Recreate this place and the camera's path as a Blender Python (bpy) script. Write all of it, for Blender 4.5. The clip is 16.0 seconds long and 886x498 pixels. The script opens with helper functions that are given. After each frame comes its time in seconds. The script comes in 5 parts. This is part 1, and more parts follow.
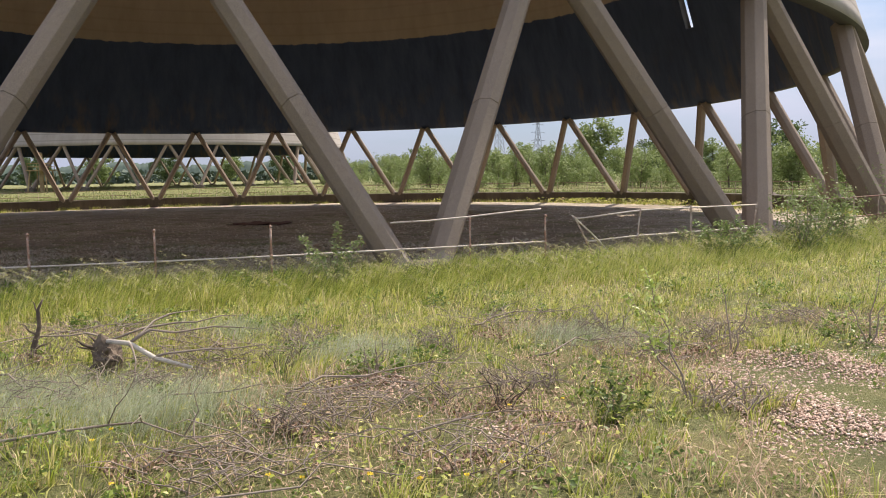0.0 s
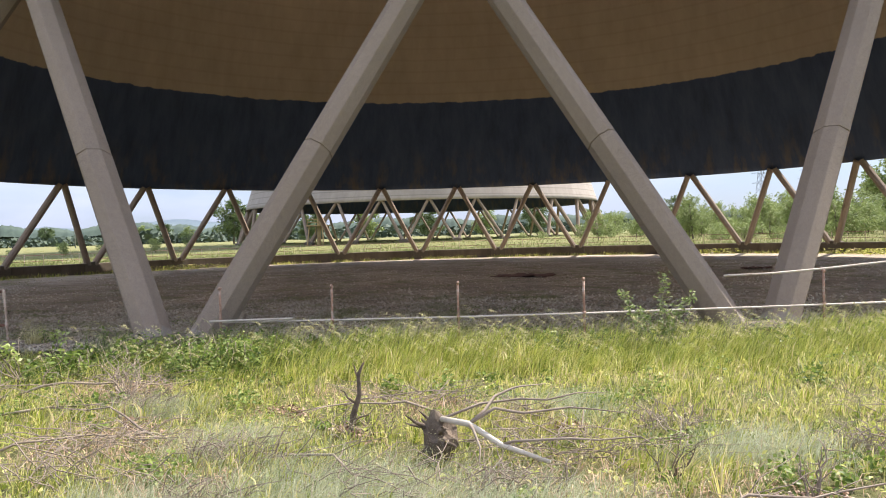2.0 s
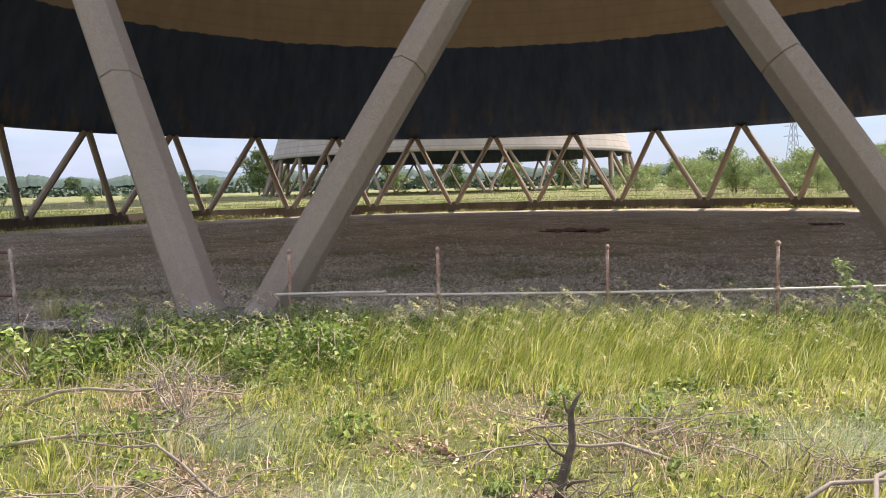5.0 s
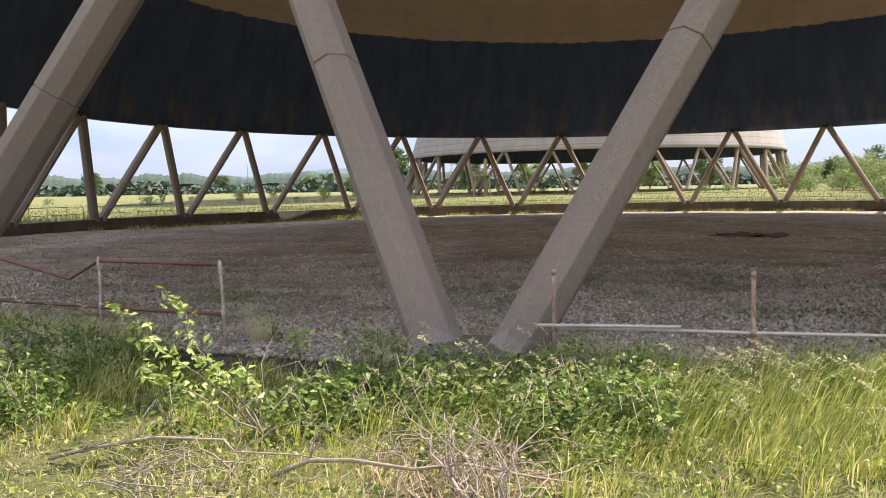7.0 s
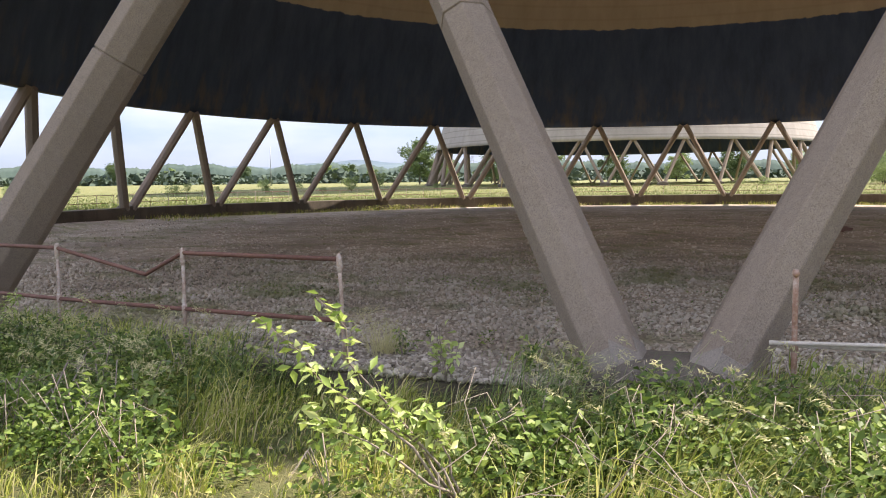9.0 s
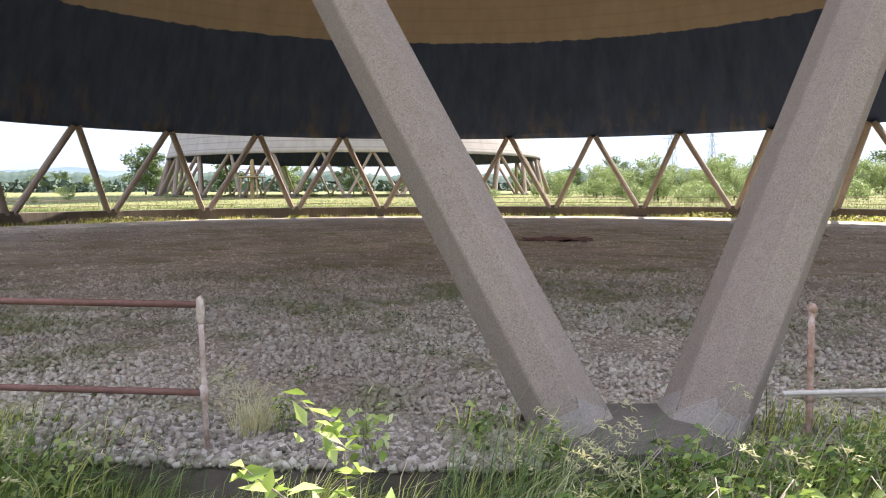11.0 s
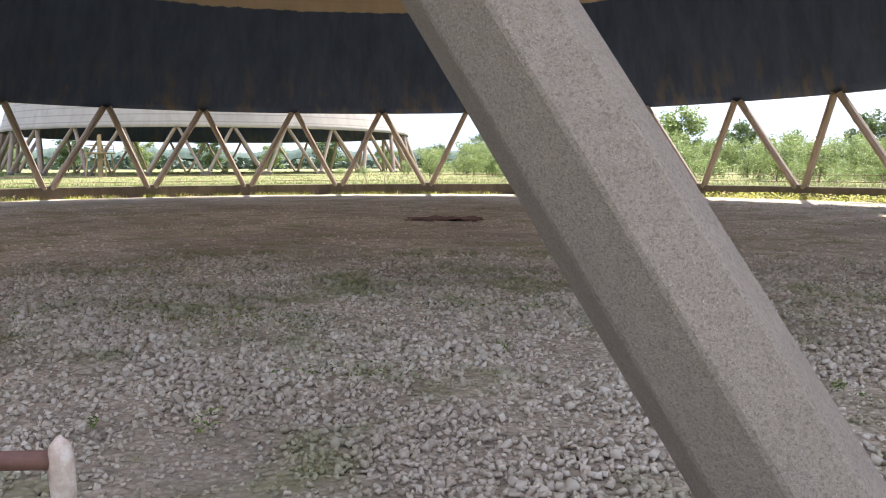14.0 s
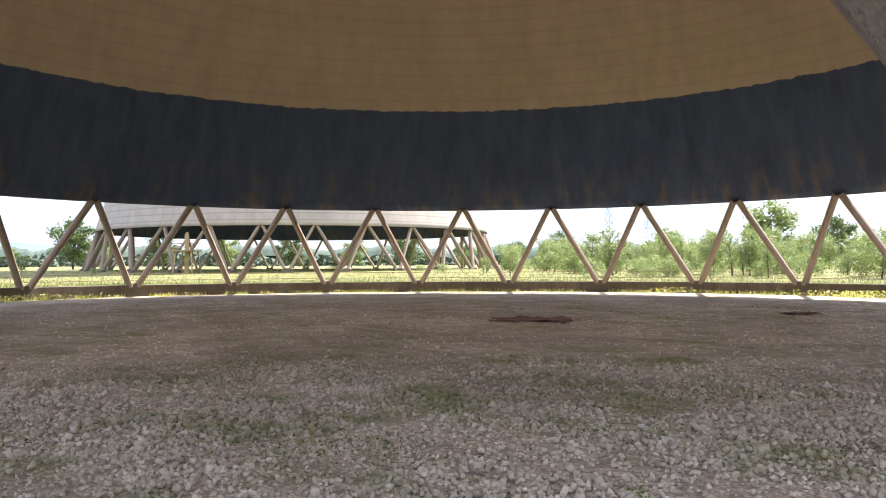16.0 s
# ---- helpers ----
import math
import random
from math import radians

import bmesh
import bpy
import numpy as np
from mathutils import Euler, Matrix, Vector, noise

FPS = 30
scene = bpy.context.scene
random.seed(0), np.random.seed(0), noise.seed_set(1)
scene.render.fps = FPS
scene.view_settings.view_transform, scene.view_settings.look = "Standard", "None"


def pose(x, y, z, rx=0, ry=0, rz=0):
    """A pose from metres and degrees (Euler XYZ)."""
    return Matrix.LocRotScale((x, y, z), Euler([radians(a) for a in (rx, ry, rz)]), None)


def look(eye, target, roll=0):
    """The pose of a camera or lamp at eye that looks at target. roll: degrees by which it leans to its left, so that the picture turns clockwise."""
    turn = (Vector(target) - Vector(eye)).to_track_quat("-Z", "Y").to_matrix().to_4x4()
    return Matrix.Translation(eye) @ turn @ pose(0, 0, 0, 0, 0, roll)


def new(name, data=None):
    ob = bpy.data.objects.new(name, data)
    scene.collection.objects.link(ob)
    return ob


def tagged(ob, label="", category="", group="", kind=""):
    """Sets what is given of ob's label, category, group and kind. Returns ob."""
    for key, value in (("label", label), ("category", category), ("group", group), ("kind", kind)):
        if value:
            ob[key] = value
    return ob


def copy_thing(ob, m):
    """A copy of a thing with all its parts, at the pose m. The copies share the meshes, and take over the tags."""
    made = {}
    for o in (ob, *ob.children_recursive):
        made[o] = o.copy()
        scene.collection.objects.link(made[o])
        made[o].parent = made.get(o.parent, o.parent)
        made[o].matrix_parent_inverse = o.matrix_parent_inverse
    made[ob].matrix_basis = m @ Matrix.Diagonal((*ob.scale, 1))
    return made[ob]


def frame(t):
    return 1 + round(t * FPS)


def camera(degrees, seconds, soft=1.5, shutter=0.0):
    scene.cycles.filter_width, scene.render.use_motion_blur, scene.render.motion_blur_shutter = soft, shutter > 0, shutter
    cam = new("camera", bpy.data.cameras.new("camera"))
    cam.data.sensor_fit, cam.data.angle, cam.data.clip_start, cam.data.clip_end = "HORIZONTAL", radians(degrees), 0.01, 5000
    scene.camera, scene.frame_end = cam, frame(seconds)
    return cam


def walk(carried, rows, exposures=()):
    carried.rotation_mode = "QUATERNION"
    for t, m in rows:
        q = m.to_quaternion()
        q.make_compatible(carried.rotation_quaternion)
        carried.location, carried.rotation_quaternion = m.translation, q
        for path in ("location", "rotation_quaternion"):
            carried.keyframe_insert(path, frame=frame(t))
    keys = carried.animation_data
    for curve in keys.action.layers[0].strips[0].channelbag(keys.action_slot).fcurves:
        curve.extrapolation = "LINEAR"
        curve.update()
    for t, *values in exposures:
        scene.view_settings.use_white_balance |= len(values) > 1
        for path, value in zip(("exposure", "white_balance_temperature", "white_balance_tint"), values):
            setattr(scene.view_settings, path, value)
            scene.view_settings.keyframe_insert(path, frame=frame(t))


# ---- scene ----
# camera and its walk
LENS = 57.59
PATH = [
    (0.0, 14.281, -46.433, 1.620, 84.941, 1.066, -0.084),
    (0.5, 13.929, -46.051, 1.591, 83.869, 1.492, 3.715),
    (1.0, 13.697, -45.642, 1.561, 82.976, 1.677, 5.283),
    (1.5, 13.431, -45.280, 1.567, 83.071, 1.966, 12.140),
    (2.0, 13.104, -44.951, 1.555, 89.071, 1.659, 17.387),
    (2.5, 12.829, -44.609, 1.503, 86.400, 1.624, 18.290),
    (3.0, 12.543, -44.146, 1.592, 84.415, 2.098, 23.530),
    (5.5, 10.721, -42.442, 1.514, 86.046, 1.176, 18.499),
    (6.0, 10.232, -42.096, 1.500, 85.633, 1.629, 24.582),
    (6.5, 9.744, -41.860, 1.533, 85.704, 1.192, 27.257),
    (7.0, 9.310, -41.719, 1.615, 85.821, 1.013, 28.232),
    (7.5, 8.849, -41.456, 1.517, 85.830, 1.010, 28.208),
    (8.0, 8.431, -41.280, 1.533, 85.430, 1.098, 30.028),
    (8.5, 7.968, -41.139, 1.561, 85.425, 0.955, 31.091),
    (9.0, 7.568, -40.944, 1.523, 85.274, 0.678, 29.608),
    (9.5, 7.130, -40.727, 1.553, 85.375, 0.336, 22.763),
    (12.0, 5.313, -39.258, 1.530, 86.088, 0.455, 8.068),
    (12.5, 5.047, -38.854, 1.545, 86.235, 0.500, 6.832),
    (13.0, 4.775, -38.418, 1.500, 83.913, 0.389, 6.815),
    (13.5, 4.679, -38.063, 1.458, 81.689, -0.385, 1.350),
    (14.0, 4.637, -37.515, 1.487, 84.320, 0.205, 1.094),
    (14.5, 4.602, -37.083, 1.478, 84.379, 0.304, -0.410),
    (15.0, 4.537, -36.603, 1.480, 84.363, 0.444, -4.498),
    (15.5, 4.418, -36.199, 1.508, 87.517, 0.589, 3.231),
    (16.0, 4.208, -35.728, 1.543, 91.186, 0.248, 6.556),
]
cam = camera(LENS, 16.0, 1.0)
EXPOSURES = [(0.0, 0.45, 7050, 16), (0.5, 0.62, 7050, 15), (1.3, 0.74, 7000, 15), (2.0, 0.96, 6850, 15), (2.6, 0.86, 6850, 15), (3.0, 0.78, 6900, 15), (7.0, 1.0, 6950, 16), (9.0, 1.1, 6950, 16), (9.5, 1.28, 6900, 16), (12.5, 1.6, 6550, 14), (14.0, 1.65, 6550, 14), (14.6, 1.62, 6750, 15), (16.0, 1.76, 6800, 15)]
walk(cam, [(row[0], pose(*row[1:])) for row in PATH], EXPOSURES)

# sky and sun
SUN_AZ, SUN_EL = radians(51.5), radians(55.0)
world = bpy.data.worlds.new("sky")
scene.world = world
world.use_nodes = True
wn, wl = world.node_tree.nodes, world.node_tree.links
wn.clear()
sky = wn.new("ShaderNodeTexSky")
sky.sky_type, sky.sun_disc = "NISHITA", False
sky.sun_elevation, sky.sun_rotation = SUN_EL, radians(90.0) - SUN_AZ
sky.air_density, sky.dust_density, sky.ozone_density = 1.0, 0.2, 3.0
wcoord = wn.new("ShaderNodeTexCoord")
wmap = wn.new("ShaderNodeMapping")
wmap.inputs["Scale"].default_value = (1.0, 1.0, 3.5)
wnoise = wn.new("ShaderNodeTexNoise")
wnoise.inputs["Scale"].default_value, wnoise.inputs["Detail"].default_value = 4.0, 8.0
wramp = wn.new("ShaderNodeValToRGB")
wramp.color_ramp.elements[0].position, wramp.color_ramp.elements[1].position = 0.40, 0.66
wmix = wn.new("ShaderNodeMix")
wmix.data_type = "RGBA"
wmix.inputs[7].default_value = (9.0, 9.4, 10.4, 1.0)
wback = wn.new("ShaderNodeBackground")
wback.inputs["Strength"].default_value = 0.12
wout = wn.new("ShaderNodeOutputWorld")
wl.new(wcoord.outputs["Generated"], wmap.inputs["Vector"])
wl.new(wmap.outputs["Vector"], wnoise.inputs["Vector"])
wl.new(wnoise.outputs["Fac"], wramp.inputs["Fac"])
wl.new(wramp.outputs["Color"], wmix.inputs[0])
wl.new(sky.outputs["Color"], wmix.inputs[6])
# haze thickening towards the horizon
wsep = wn.new("ShaderNodeSeparateXYZ")
wl.new(wcoord.outputs["Generated"], wsep.inputs["Vector"])
whaze = wn.new("ShaderNodeMapRange")
whaze.inputs["From Min"].default_value, whaze.inputs["From Max"].default_value = 0.0, 0.42
whaze.inputs["To Min"].default_value, whaze.inputs["To Max"].default_value = 0.86, 0.0
wl.new(wsep.outputs["Z"], whaze.inputs["Value"])
wveil = wn.new("ShaderNodeMix")
wveil.data_type = "RGBA"
wveil.inputs[7].default_value = (1.75, 2.3, 3.6, 1.0)
wl.new(whaze.outputs["Result"], wveil.inputs[0])
wl.new(wmix.outputs[2], wveil.inputs[6])
wl.new(wveil.outputs[2], wback.inputs["Color"])
wl.new(wback.outputs["Background"], wout.inputs["Surface"])

sun_data = bpy.data.lights.new("sun", "SUN")
sun_data.energy, sun_data.angle, sun_data.color = 5.0, radians(0.6), (1.0, 0.95, 0.86)
sun = new("sun", sun_data)
SUN_DIR = Vector((math.cos(SUN_AZ) * math.cos(SUN_EL), math.sin(SUN_AZ) * math.cos(SUN_EL), math.sin(SUN_EL)))
sun.matrix_world = look(SUN_DIR * 200.0, (0, 0, 0))


# materials
def shader(name):
    m = bpy.data.materials.new(name)
    m.use_nodes = True
    return m, m.node_tree.nodes, m.node_tree.links, m.node_tree.nodes["Principled BSDF"]


def noise_node(n, l, coord, scale, detail=5.0, rough=0.6, stretch=None):
    tex = n.new("ShaderNodeTexNoise")
    tex.inputs["Scale"].default_value = scale
    tex.inputs["Detail"].default_value = detail
    tex.inputs["Roughness"].default_value = rough
    if stretch:
        mp = n.new("ShaderNodeMapping")
        mp.inputs["Scale"].default_value = stretch
        l.new(coord, mp.inputs["Vector"])
        l.new(mp.outputs["Vector"], tex.inputs["Vector"])
    else:
        l.new(coord, tex.inputs["Vector"])
    return tex.outputs["Fac"]


def ramp_node(n, l, fac, stops):
    r = n.new("ShaderNodeValToRGB")
    e = r.color_ramp.elements
    while len(e) < len(stops):
        e.new(0.5)
    for el, (p, c) in zip(e, stops):
        el.position = p
        el.color = (*c, 1.0) if len(c) == 3 else c
    l.new(fac, r.inputs["Fac"])
    return r.outputs["Color"]


def mix_node(n, l, fac, a, b, blend="MIX"):
    m = n.new("ShaderNodeMix")
    m.data_type, m.blend_type = "RGBA", blend
    for socket, v in ((m.inputs[0], fac), (m.inputs[6], a), (m.inputs[7], b)):
        if isinstance(v, (int, float)):
            socket.default_value = v
        elif isinstance(v, tuple):
            socket.default_value = (*v, 1.0)
        else:
            l.new(v, socket)
    return m.outputs[2]


def bump_node(n, l, b, height, strength, distance):
    bp = n.new("ShaderNodeBump")
    bp.inputs["Strength"].default_value, bp.inputs["Distance"].default_value = strength, distance
    l.new(height, bp.inputs["Height"])
    l.new(bp.outputs["Normal"], b.inputs["Normal"])


def position(n):
    return n.new("ShaderNodeNewGeometry").outputs["Position"]


def local(n):
    return n.new("ShaderNodeTexCoord").outputs["Object"]


def surface(name, dark, light, big=0.6, small=9.0, rough=0.85, bump=0.3, dist=0.02, metal=0.0, mid=None, own=False, vary=0.0):
    """Two scales of noise between two or three colours, with relief."""
    m, n, l, b = shader(name)
    co = local(n) if own else position(n)
    f1, f2 = noise_node(n, l, co, big, 6.0), noise_node(n, l, co, small, 8.0, 0.7)
    stops = [(0.3, dark), (0.7, light)] if mid is None else [(0.28, dark), (0.5, mid), (0.72, light)]
    c1 = ramp_node(n, l, f1, stops)
    c2 = ramp_node(n, l, f2, stops)
    col = mix_node(n, l, 0.5, c1, c2)
    if vary:
        info = n.new("ShaderNodeObjectInfo")
        hv = n.new("ShaderNodeHueSaturation")
        mr = n.new("ShaderNodeMapRange")
        mr.inputs["To Min"].default_value, mr.inputs["To Max"].default_value = 1.0 - vary, 1.0 + vary
        l.new(info.outputs["Random"], mr.inputs["Value"])
        l.new(mr.outputs["Result"], hv.inputs["Value"])
        l.new(col, hv.inputs["Color"])
        col = hv.outputs["Color"]
    l.new(col, b.inputs["Base Color"])
    b.inputs["Roughness"].default_value, b.inputs["Metallic"].default_value = rough, metal
    bump_node(n, l, b, f2, bump, dist)
    return m


def island_surface(name, stops, rough=0.6, sheen=0.0, translucent=0.0, spread=0.35, patch=0.45, mossy=False):
    """A colour for each loose piece, by its island, with a slow change over the ground."""
    m, n, l, b = shader(name)
    rnd = n.new("ShaderNodeNewGeometry").outputs["Random Per Island"]
    f = noise_node(n, l, position(n), patch, 5.0, 0.65)
    mt = n.new("ShaderNodeMix")
    mt.inputs[0].default_value = spread
    l.new(f, mt.inputs[2])
    l.new(rnd, mt.inputs[3])
    col = ramp_node(n, l, mt.outputs[0], stops)
    if mossy:
        co = position(n)
        brown = ramp_node(n, l, noise_node(n, l, co, 0.16, 5.0), [(0.40, (0.5,) * 3), (0.58, (0, 0, 0))])
        col = mix_node(n, l, brown, col, (0.33, 0.265, 0.20))
        moss = ramp_node(n, l, noise_node(n, l, co, 0.55, 6.0, 0.65), [(0.50, (0, 0, 0)), (0.66, (0.75,) * 3)])
        col = mix_node(n, l, moss, col, (0.21, 0.22, 0.08))
    l.new(col, b.inputs["Base Color"])
    b.inputs["Roughness"].default_value = rough
    if translucent:
        tr = n.new("ShaderNodeBsdfTranslucent")
        l.new(col, tr.inputs["Color"])
        mx = n.new("ShaderNodeMixShader")
        mx.inputs[0].default_value = translucent
        out = n["Material Output"]
        l.new(b.outputs[0], mx.inputs[1])
        l.new(tr.outputs[0], mx.inputs[2])
        l.new(mx.outputs[0], out.inputs["Surface"])
    return m


def concrete(name, dark, light, own=True, lift_lines=0.0, stain=0.0, aggregate=0.0):
    """Weathered concrete: mottling, exposed pebbles, run-down streaks and the lines of the pours."""
    m, n, l, b = shader(name)
    co = local(n) if own else position(n)
    f1 = noise_node(n, l, co, 0.5, 6.0)
    f2 = noise_node(n, l, co, 14.0, 8.0, 0.7)
    col = mix_node(n, l, 0.45, ramp_node(n, l, f1, [(0.3, dark), (0.7, light)]), ramp_node(n, l, f2, [(0.3, dark), (0.7, light)]))
    height = f2
    if stain:
        f3 = noise_node(n, l, co, 1.0, 6.0, 0.6, (1.2, 1.2, 0.1))
        col = mix_node(n, l, ramp_node(n, l, f3, [(0.45, (0, 0, 0)), (0.75, (stain, stain, stain))]), col, tuple(v * 0.45 for v in dark))
    if lift_lines:
        w = n.new("ShaderNodeTexWave")
        w.bands_direction = "Z"
        w.inputs["Scale"].default_value, w.inputs["Distortion"].default_value = 0.31, 0.35
        w.inputs["Detail"].default_value = 3.0
        l.new(co, w.inputs["Vector"])
        fac = ramp_node(n, l, w.outputs["Fac"], [(0.0, (lift_lines,) * 3), (0.1, (0, 0, 0))])
        col = mix_node(n, l, fac, col, tuple(v * 0.5 for v in dark))
    if aggregate:
        v = n.new("ShaderNodeTexVoronoi")
        v.inputs["Scale"].default_value = 150.0
        l.new(co, v.inputs["Vector"])
        f4 = noise_node(n, l, co, 5.0, 3.0)
        cell = n.new("ShaderNodeSeparateColor")
        l.new(v.outputs["Color"], cell.inputs["Color"])
        spot = ramp_node(n, l, v.outputs["Distance"], [(0.16, (1, 1, 1)), (0.34, (0, 0, 0))])
        spot = mix_node(n, l, 1.0, spot, ramp_node(n, l, cell.outputs["Red"], [(0.5, (0, 0, 0)), (1.0, (0.8,) * 3)]), "MULTIPLY")
        dark_spot = ramp_node(n, l, cell.outputs["Green"], [(0.72, (0, 0, 0)), (0.9, (0.6,) * 3)])
        col = mix_node(n, l, dark_spot, col, tuple(q * 0.55 for q in dark))
        patch = ramp_node(n, l, f4, [(0.38, (0.1,) * 3), (0.62, (aggregate,) * 3)])
        grit = noise_node(n, l, co, 110.0, 6.0, 0.8)
        col = mix_node(n, l, 0.36, col, ramp_node(n, l, grit, [(0.36, tuple(q * 0.62 for q in dark)), (0.64, tuple(q * 1.2 for q in light))]))
        height = grit
        both = mix_node(n, l, 1.0, spot, patch, "MULTIPLY")
        col = mix_node(n, l, both, col, tuple(min(1.0, q * 1.6) for q in light))
        pit = n.new("ShaderNodeTexVoronoi")
        pit.inputs["Scale"].default_value = 58.0
        l.new(co, pit.inputs["Vector"])
        hole = ramp_node(n, l, pit.outputs["Distance"], [(0.05, (0.8,) * 3), (0.11, (0, 0, 0))])
        col = mix_node(n, l, hole, col, tuple(q * 0.3 for q in dark))
    l.new(col, b.inputs["Base Color"])
    b.inputs["Roughness"].default_value = 0.9
    bump_node(n, l, b, height, 0.6, 0.012)
    return m


def shell_inside():
    """Bare brown concrete above, a worn black coat of bitumen below, with an uneven upper edge."""
    m, n, l, b = shader("shell_inside")
    co = local(n)
    sep = n.new("ShaderNodeSeparateXYZ")
    l.new(co, sep.inputs["Vector"])
    f1 = noise_node(n, l, co, 0.25, 6.0)
    streak = noise_node(n, l, co, 1.0, 6.0, 0.65, (0.9, 0.9, 0.07))
    fine = noise_node(n, l, co, 6.0, 8.0, 0.7)
    brown = mix_node(n, l, 0.5, ramp_node(n, l, f1, [(0.3, (0.37, 0.30, 0.22)), (0.7, (0.47, 0.385, 0.29))]),
                     ramp_node(n, l, streak, [(0.3, (0.345, 0.28, 0.20)), (0.7, (0.48, 0.395, 0.30))]))
    w = n.new("ShaderNodeTexWave")
    w.bands_direction = "Z"
    w.inputs["Scale"].default_value, w.inputs["Distortion"].default_value, w.inputs["Detail"].default_value = 0.31, 0.5, 3.0
    l.new(co, w.inputs["Vector"])
    lines = ramp_node(n, l, w.outputs["Fac"], [(0.0, (0.13,) * 3), (0.12, (0, 0, 0))])
    brown = mix_node(n, l, lines, brown, (0.2, 0.14, 0.08))
    black = ramp_node(n, l, streak, [(0.28, (0.024, 0.039, 0.082)), (0.5, (0.040, 0.064, 0.126)), (0.72, (0.060, 0.088, 0.155))])
    # rubbed patches low in the coat
    low = n.new("ShaderNodeMapRange")
    low.inputs["From Min"].default_value, low.inputs["From Max"].default_value = 10.5, 6.8
    l.new(sep.outputs["Z"], low.inputs["Value"])
    rub = noise_node(n, l, co, 1.0, 5.0, 0.6, (0.9, 0.9, 0.22))
    rubbed = ramp_node(n, l, rub, [(0.50, (0, 0, 0)), (0.66, (0.62,) * 3)])
    rubbed = mix_node(n, l, 1.0, rubbed, low.outputs["Result"], "MULTIPLY")
    black = mix_node(n, l, rubbed, black, (0.16, 0.125, 0.08))
    # the edge of the coat
    edge = n.new("ShaderNodeMath")
    edge.operation = "MULTIPLY_ADD"
    edge.inputs[1].default_value = 0.5
    l.new(noise_node(n, l, co, 0.9, 4.0), edge.inputs[0])
    l.new(sep.outputs["Z"], edge.inputs[2])
    cut = n.new("ShaderNodeMapRange")
    cut.inputs["From Min"].default_value, cut.inputs["From Max"].default_value = COAT_TOP + 0.22, COAT_TOP + 0.30
    l.new(edge.outputs[0], cut.inputs["Value"])
    l.new(mix_node(n, l, cut.outputs["Result"], black, brown), b.inputs["Base Color"])
    b.inputs["Roughness"].default_value = 0.75
    bump_node(n, l, b, fine, 0.3, 0.02)
    return m


def gravel_bed():
    """Packed small stones: a cell for each, gaps between, brown and green stains in patches."""
    m, n, l, b = shader("gravel_bed")
    co = position(n)
    cells = []
    for scale in (13.0, 24.0):
        v = n.new("ShaderNodeTexVoronoi")
        v.inputs["Scale"].default_value = scale
        l.new(co, v.inputs["Vector"])
        sep = n.new("ShaderNodeSeparateColor")
        l.new(v.outputs["Color"], sep.inputs["Color"])
        cells.append((sep.outputs["Red"], v.outputs["Distance"]))
    stops = [(0.0, (0.36, 0.29, 0.22)), (0.5, (0.55, 0.46, 0.37)), (1.0, (0.74, 0.64, 0.53))]
    col = mix_node(n, l, 0.45, ramp_node(n, l, cells[0][0], stops), ramp_node(n, l, cells[1][0], stops))
    gaps = ramp_node(n, l, cells[0][1], [(0.35, (0, 0, 0)), (0.75, (0.55, 0.55, 0.55))])
    col = mix_node(n, l, gaps, col, (0.25, 0.20, 0.15))
    f1 = noise_node(n, l, co, 0.16, 5.0)
    col = mix_node(n, l, ramp_node(n, l, f1, [(0.40, (0.55,) * 3), (0.58, (0, 0, 0))]), col, (0.21, 0.165, 0.125))
    f3 = noise_node(n, l, co, 1.6, 7.0, 0.7)
    col = mix_node(n, l, ramp_node(n, l, f3, [(0.36, (0.6,) * 3), (0.55, (0, 0, 0))]), col, (0.19, 0.155, 0.12))
    f2 = noise_node(n, l, co, 0.55, 6.0, 0.65)
    col = mix_node(n, l, ramp_node(n, l, f2, [(0.50, (0, 0, 0)), (0.66, (0.7,) * 3)]), col, (0.17, 0.18, 0.065))
    l.new(col, b.inputs["Base Color"])
    b.inputs["Roughness"].default_value = 0.95
    bump_node(n, l, b, gaps, 0.8, -0.04)
    return m


COAT_TOP = 14.4
MAT_SHELL_OUT = concrete("shell_concrete", (0.30, 0.27, 0.24), (0.42, 0.38, 0.34), lift_lines=0.5, stain=0.25)
MAT_SHELL_IN = shell_inside()
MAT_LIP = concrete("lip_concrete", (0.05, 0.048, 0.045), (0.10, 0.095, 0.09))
MAT_COLUMN = concrete("column_concrete", (0.185, 0.142, 0.108), (0.375, 0.302, 0.24), stain=0.3, aggregate=1.0)
MAT_COLLAR = concrete("mortar", (0.23, 0.195, 0.165), (0.38, 0.33, 0.285), aggregate=0.3)
MAT_KERB = concrete("kerb_concrete", (0.075, 0.06, 0.045), (0.20, 0.165, 0.13), own=False, stain=0.6)
MAT_PEDESTAL = concrete("pedestal_concrete", (0.075, 0.062, 0.05), (0.19, 0.16, 0.13), stain=0.5, aggregate=0.5)
MAT_GRAVEL_BED = gravel_bed()
MAT_SOIL = surface("meadow_ground", (0.07, 0.06, 0.03), (0.32, 0.26, 0.12), 0.9, 38.0, 0.95, 1.0, 0.06, mid=(0.16, 0.175, 0.055))
MAT_PAINT = surface("flaking_white_paint", (0.14, 0.06, 0.036), (0.72, 0.68, 0.63), 9.0, 30.0, 0.65, 0.4, 0.004, mid=(0.42, 0.31, 0.25))
MAT_RUST = surface("rusty_pipe", (0.10, 0.045, 0.035), (0.24, 0.12, 0.09), 3.0, 30.0, 0.75, 0.4, 0.003, metal=0.2, own=True)


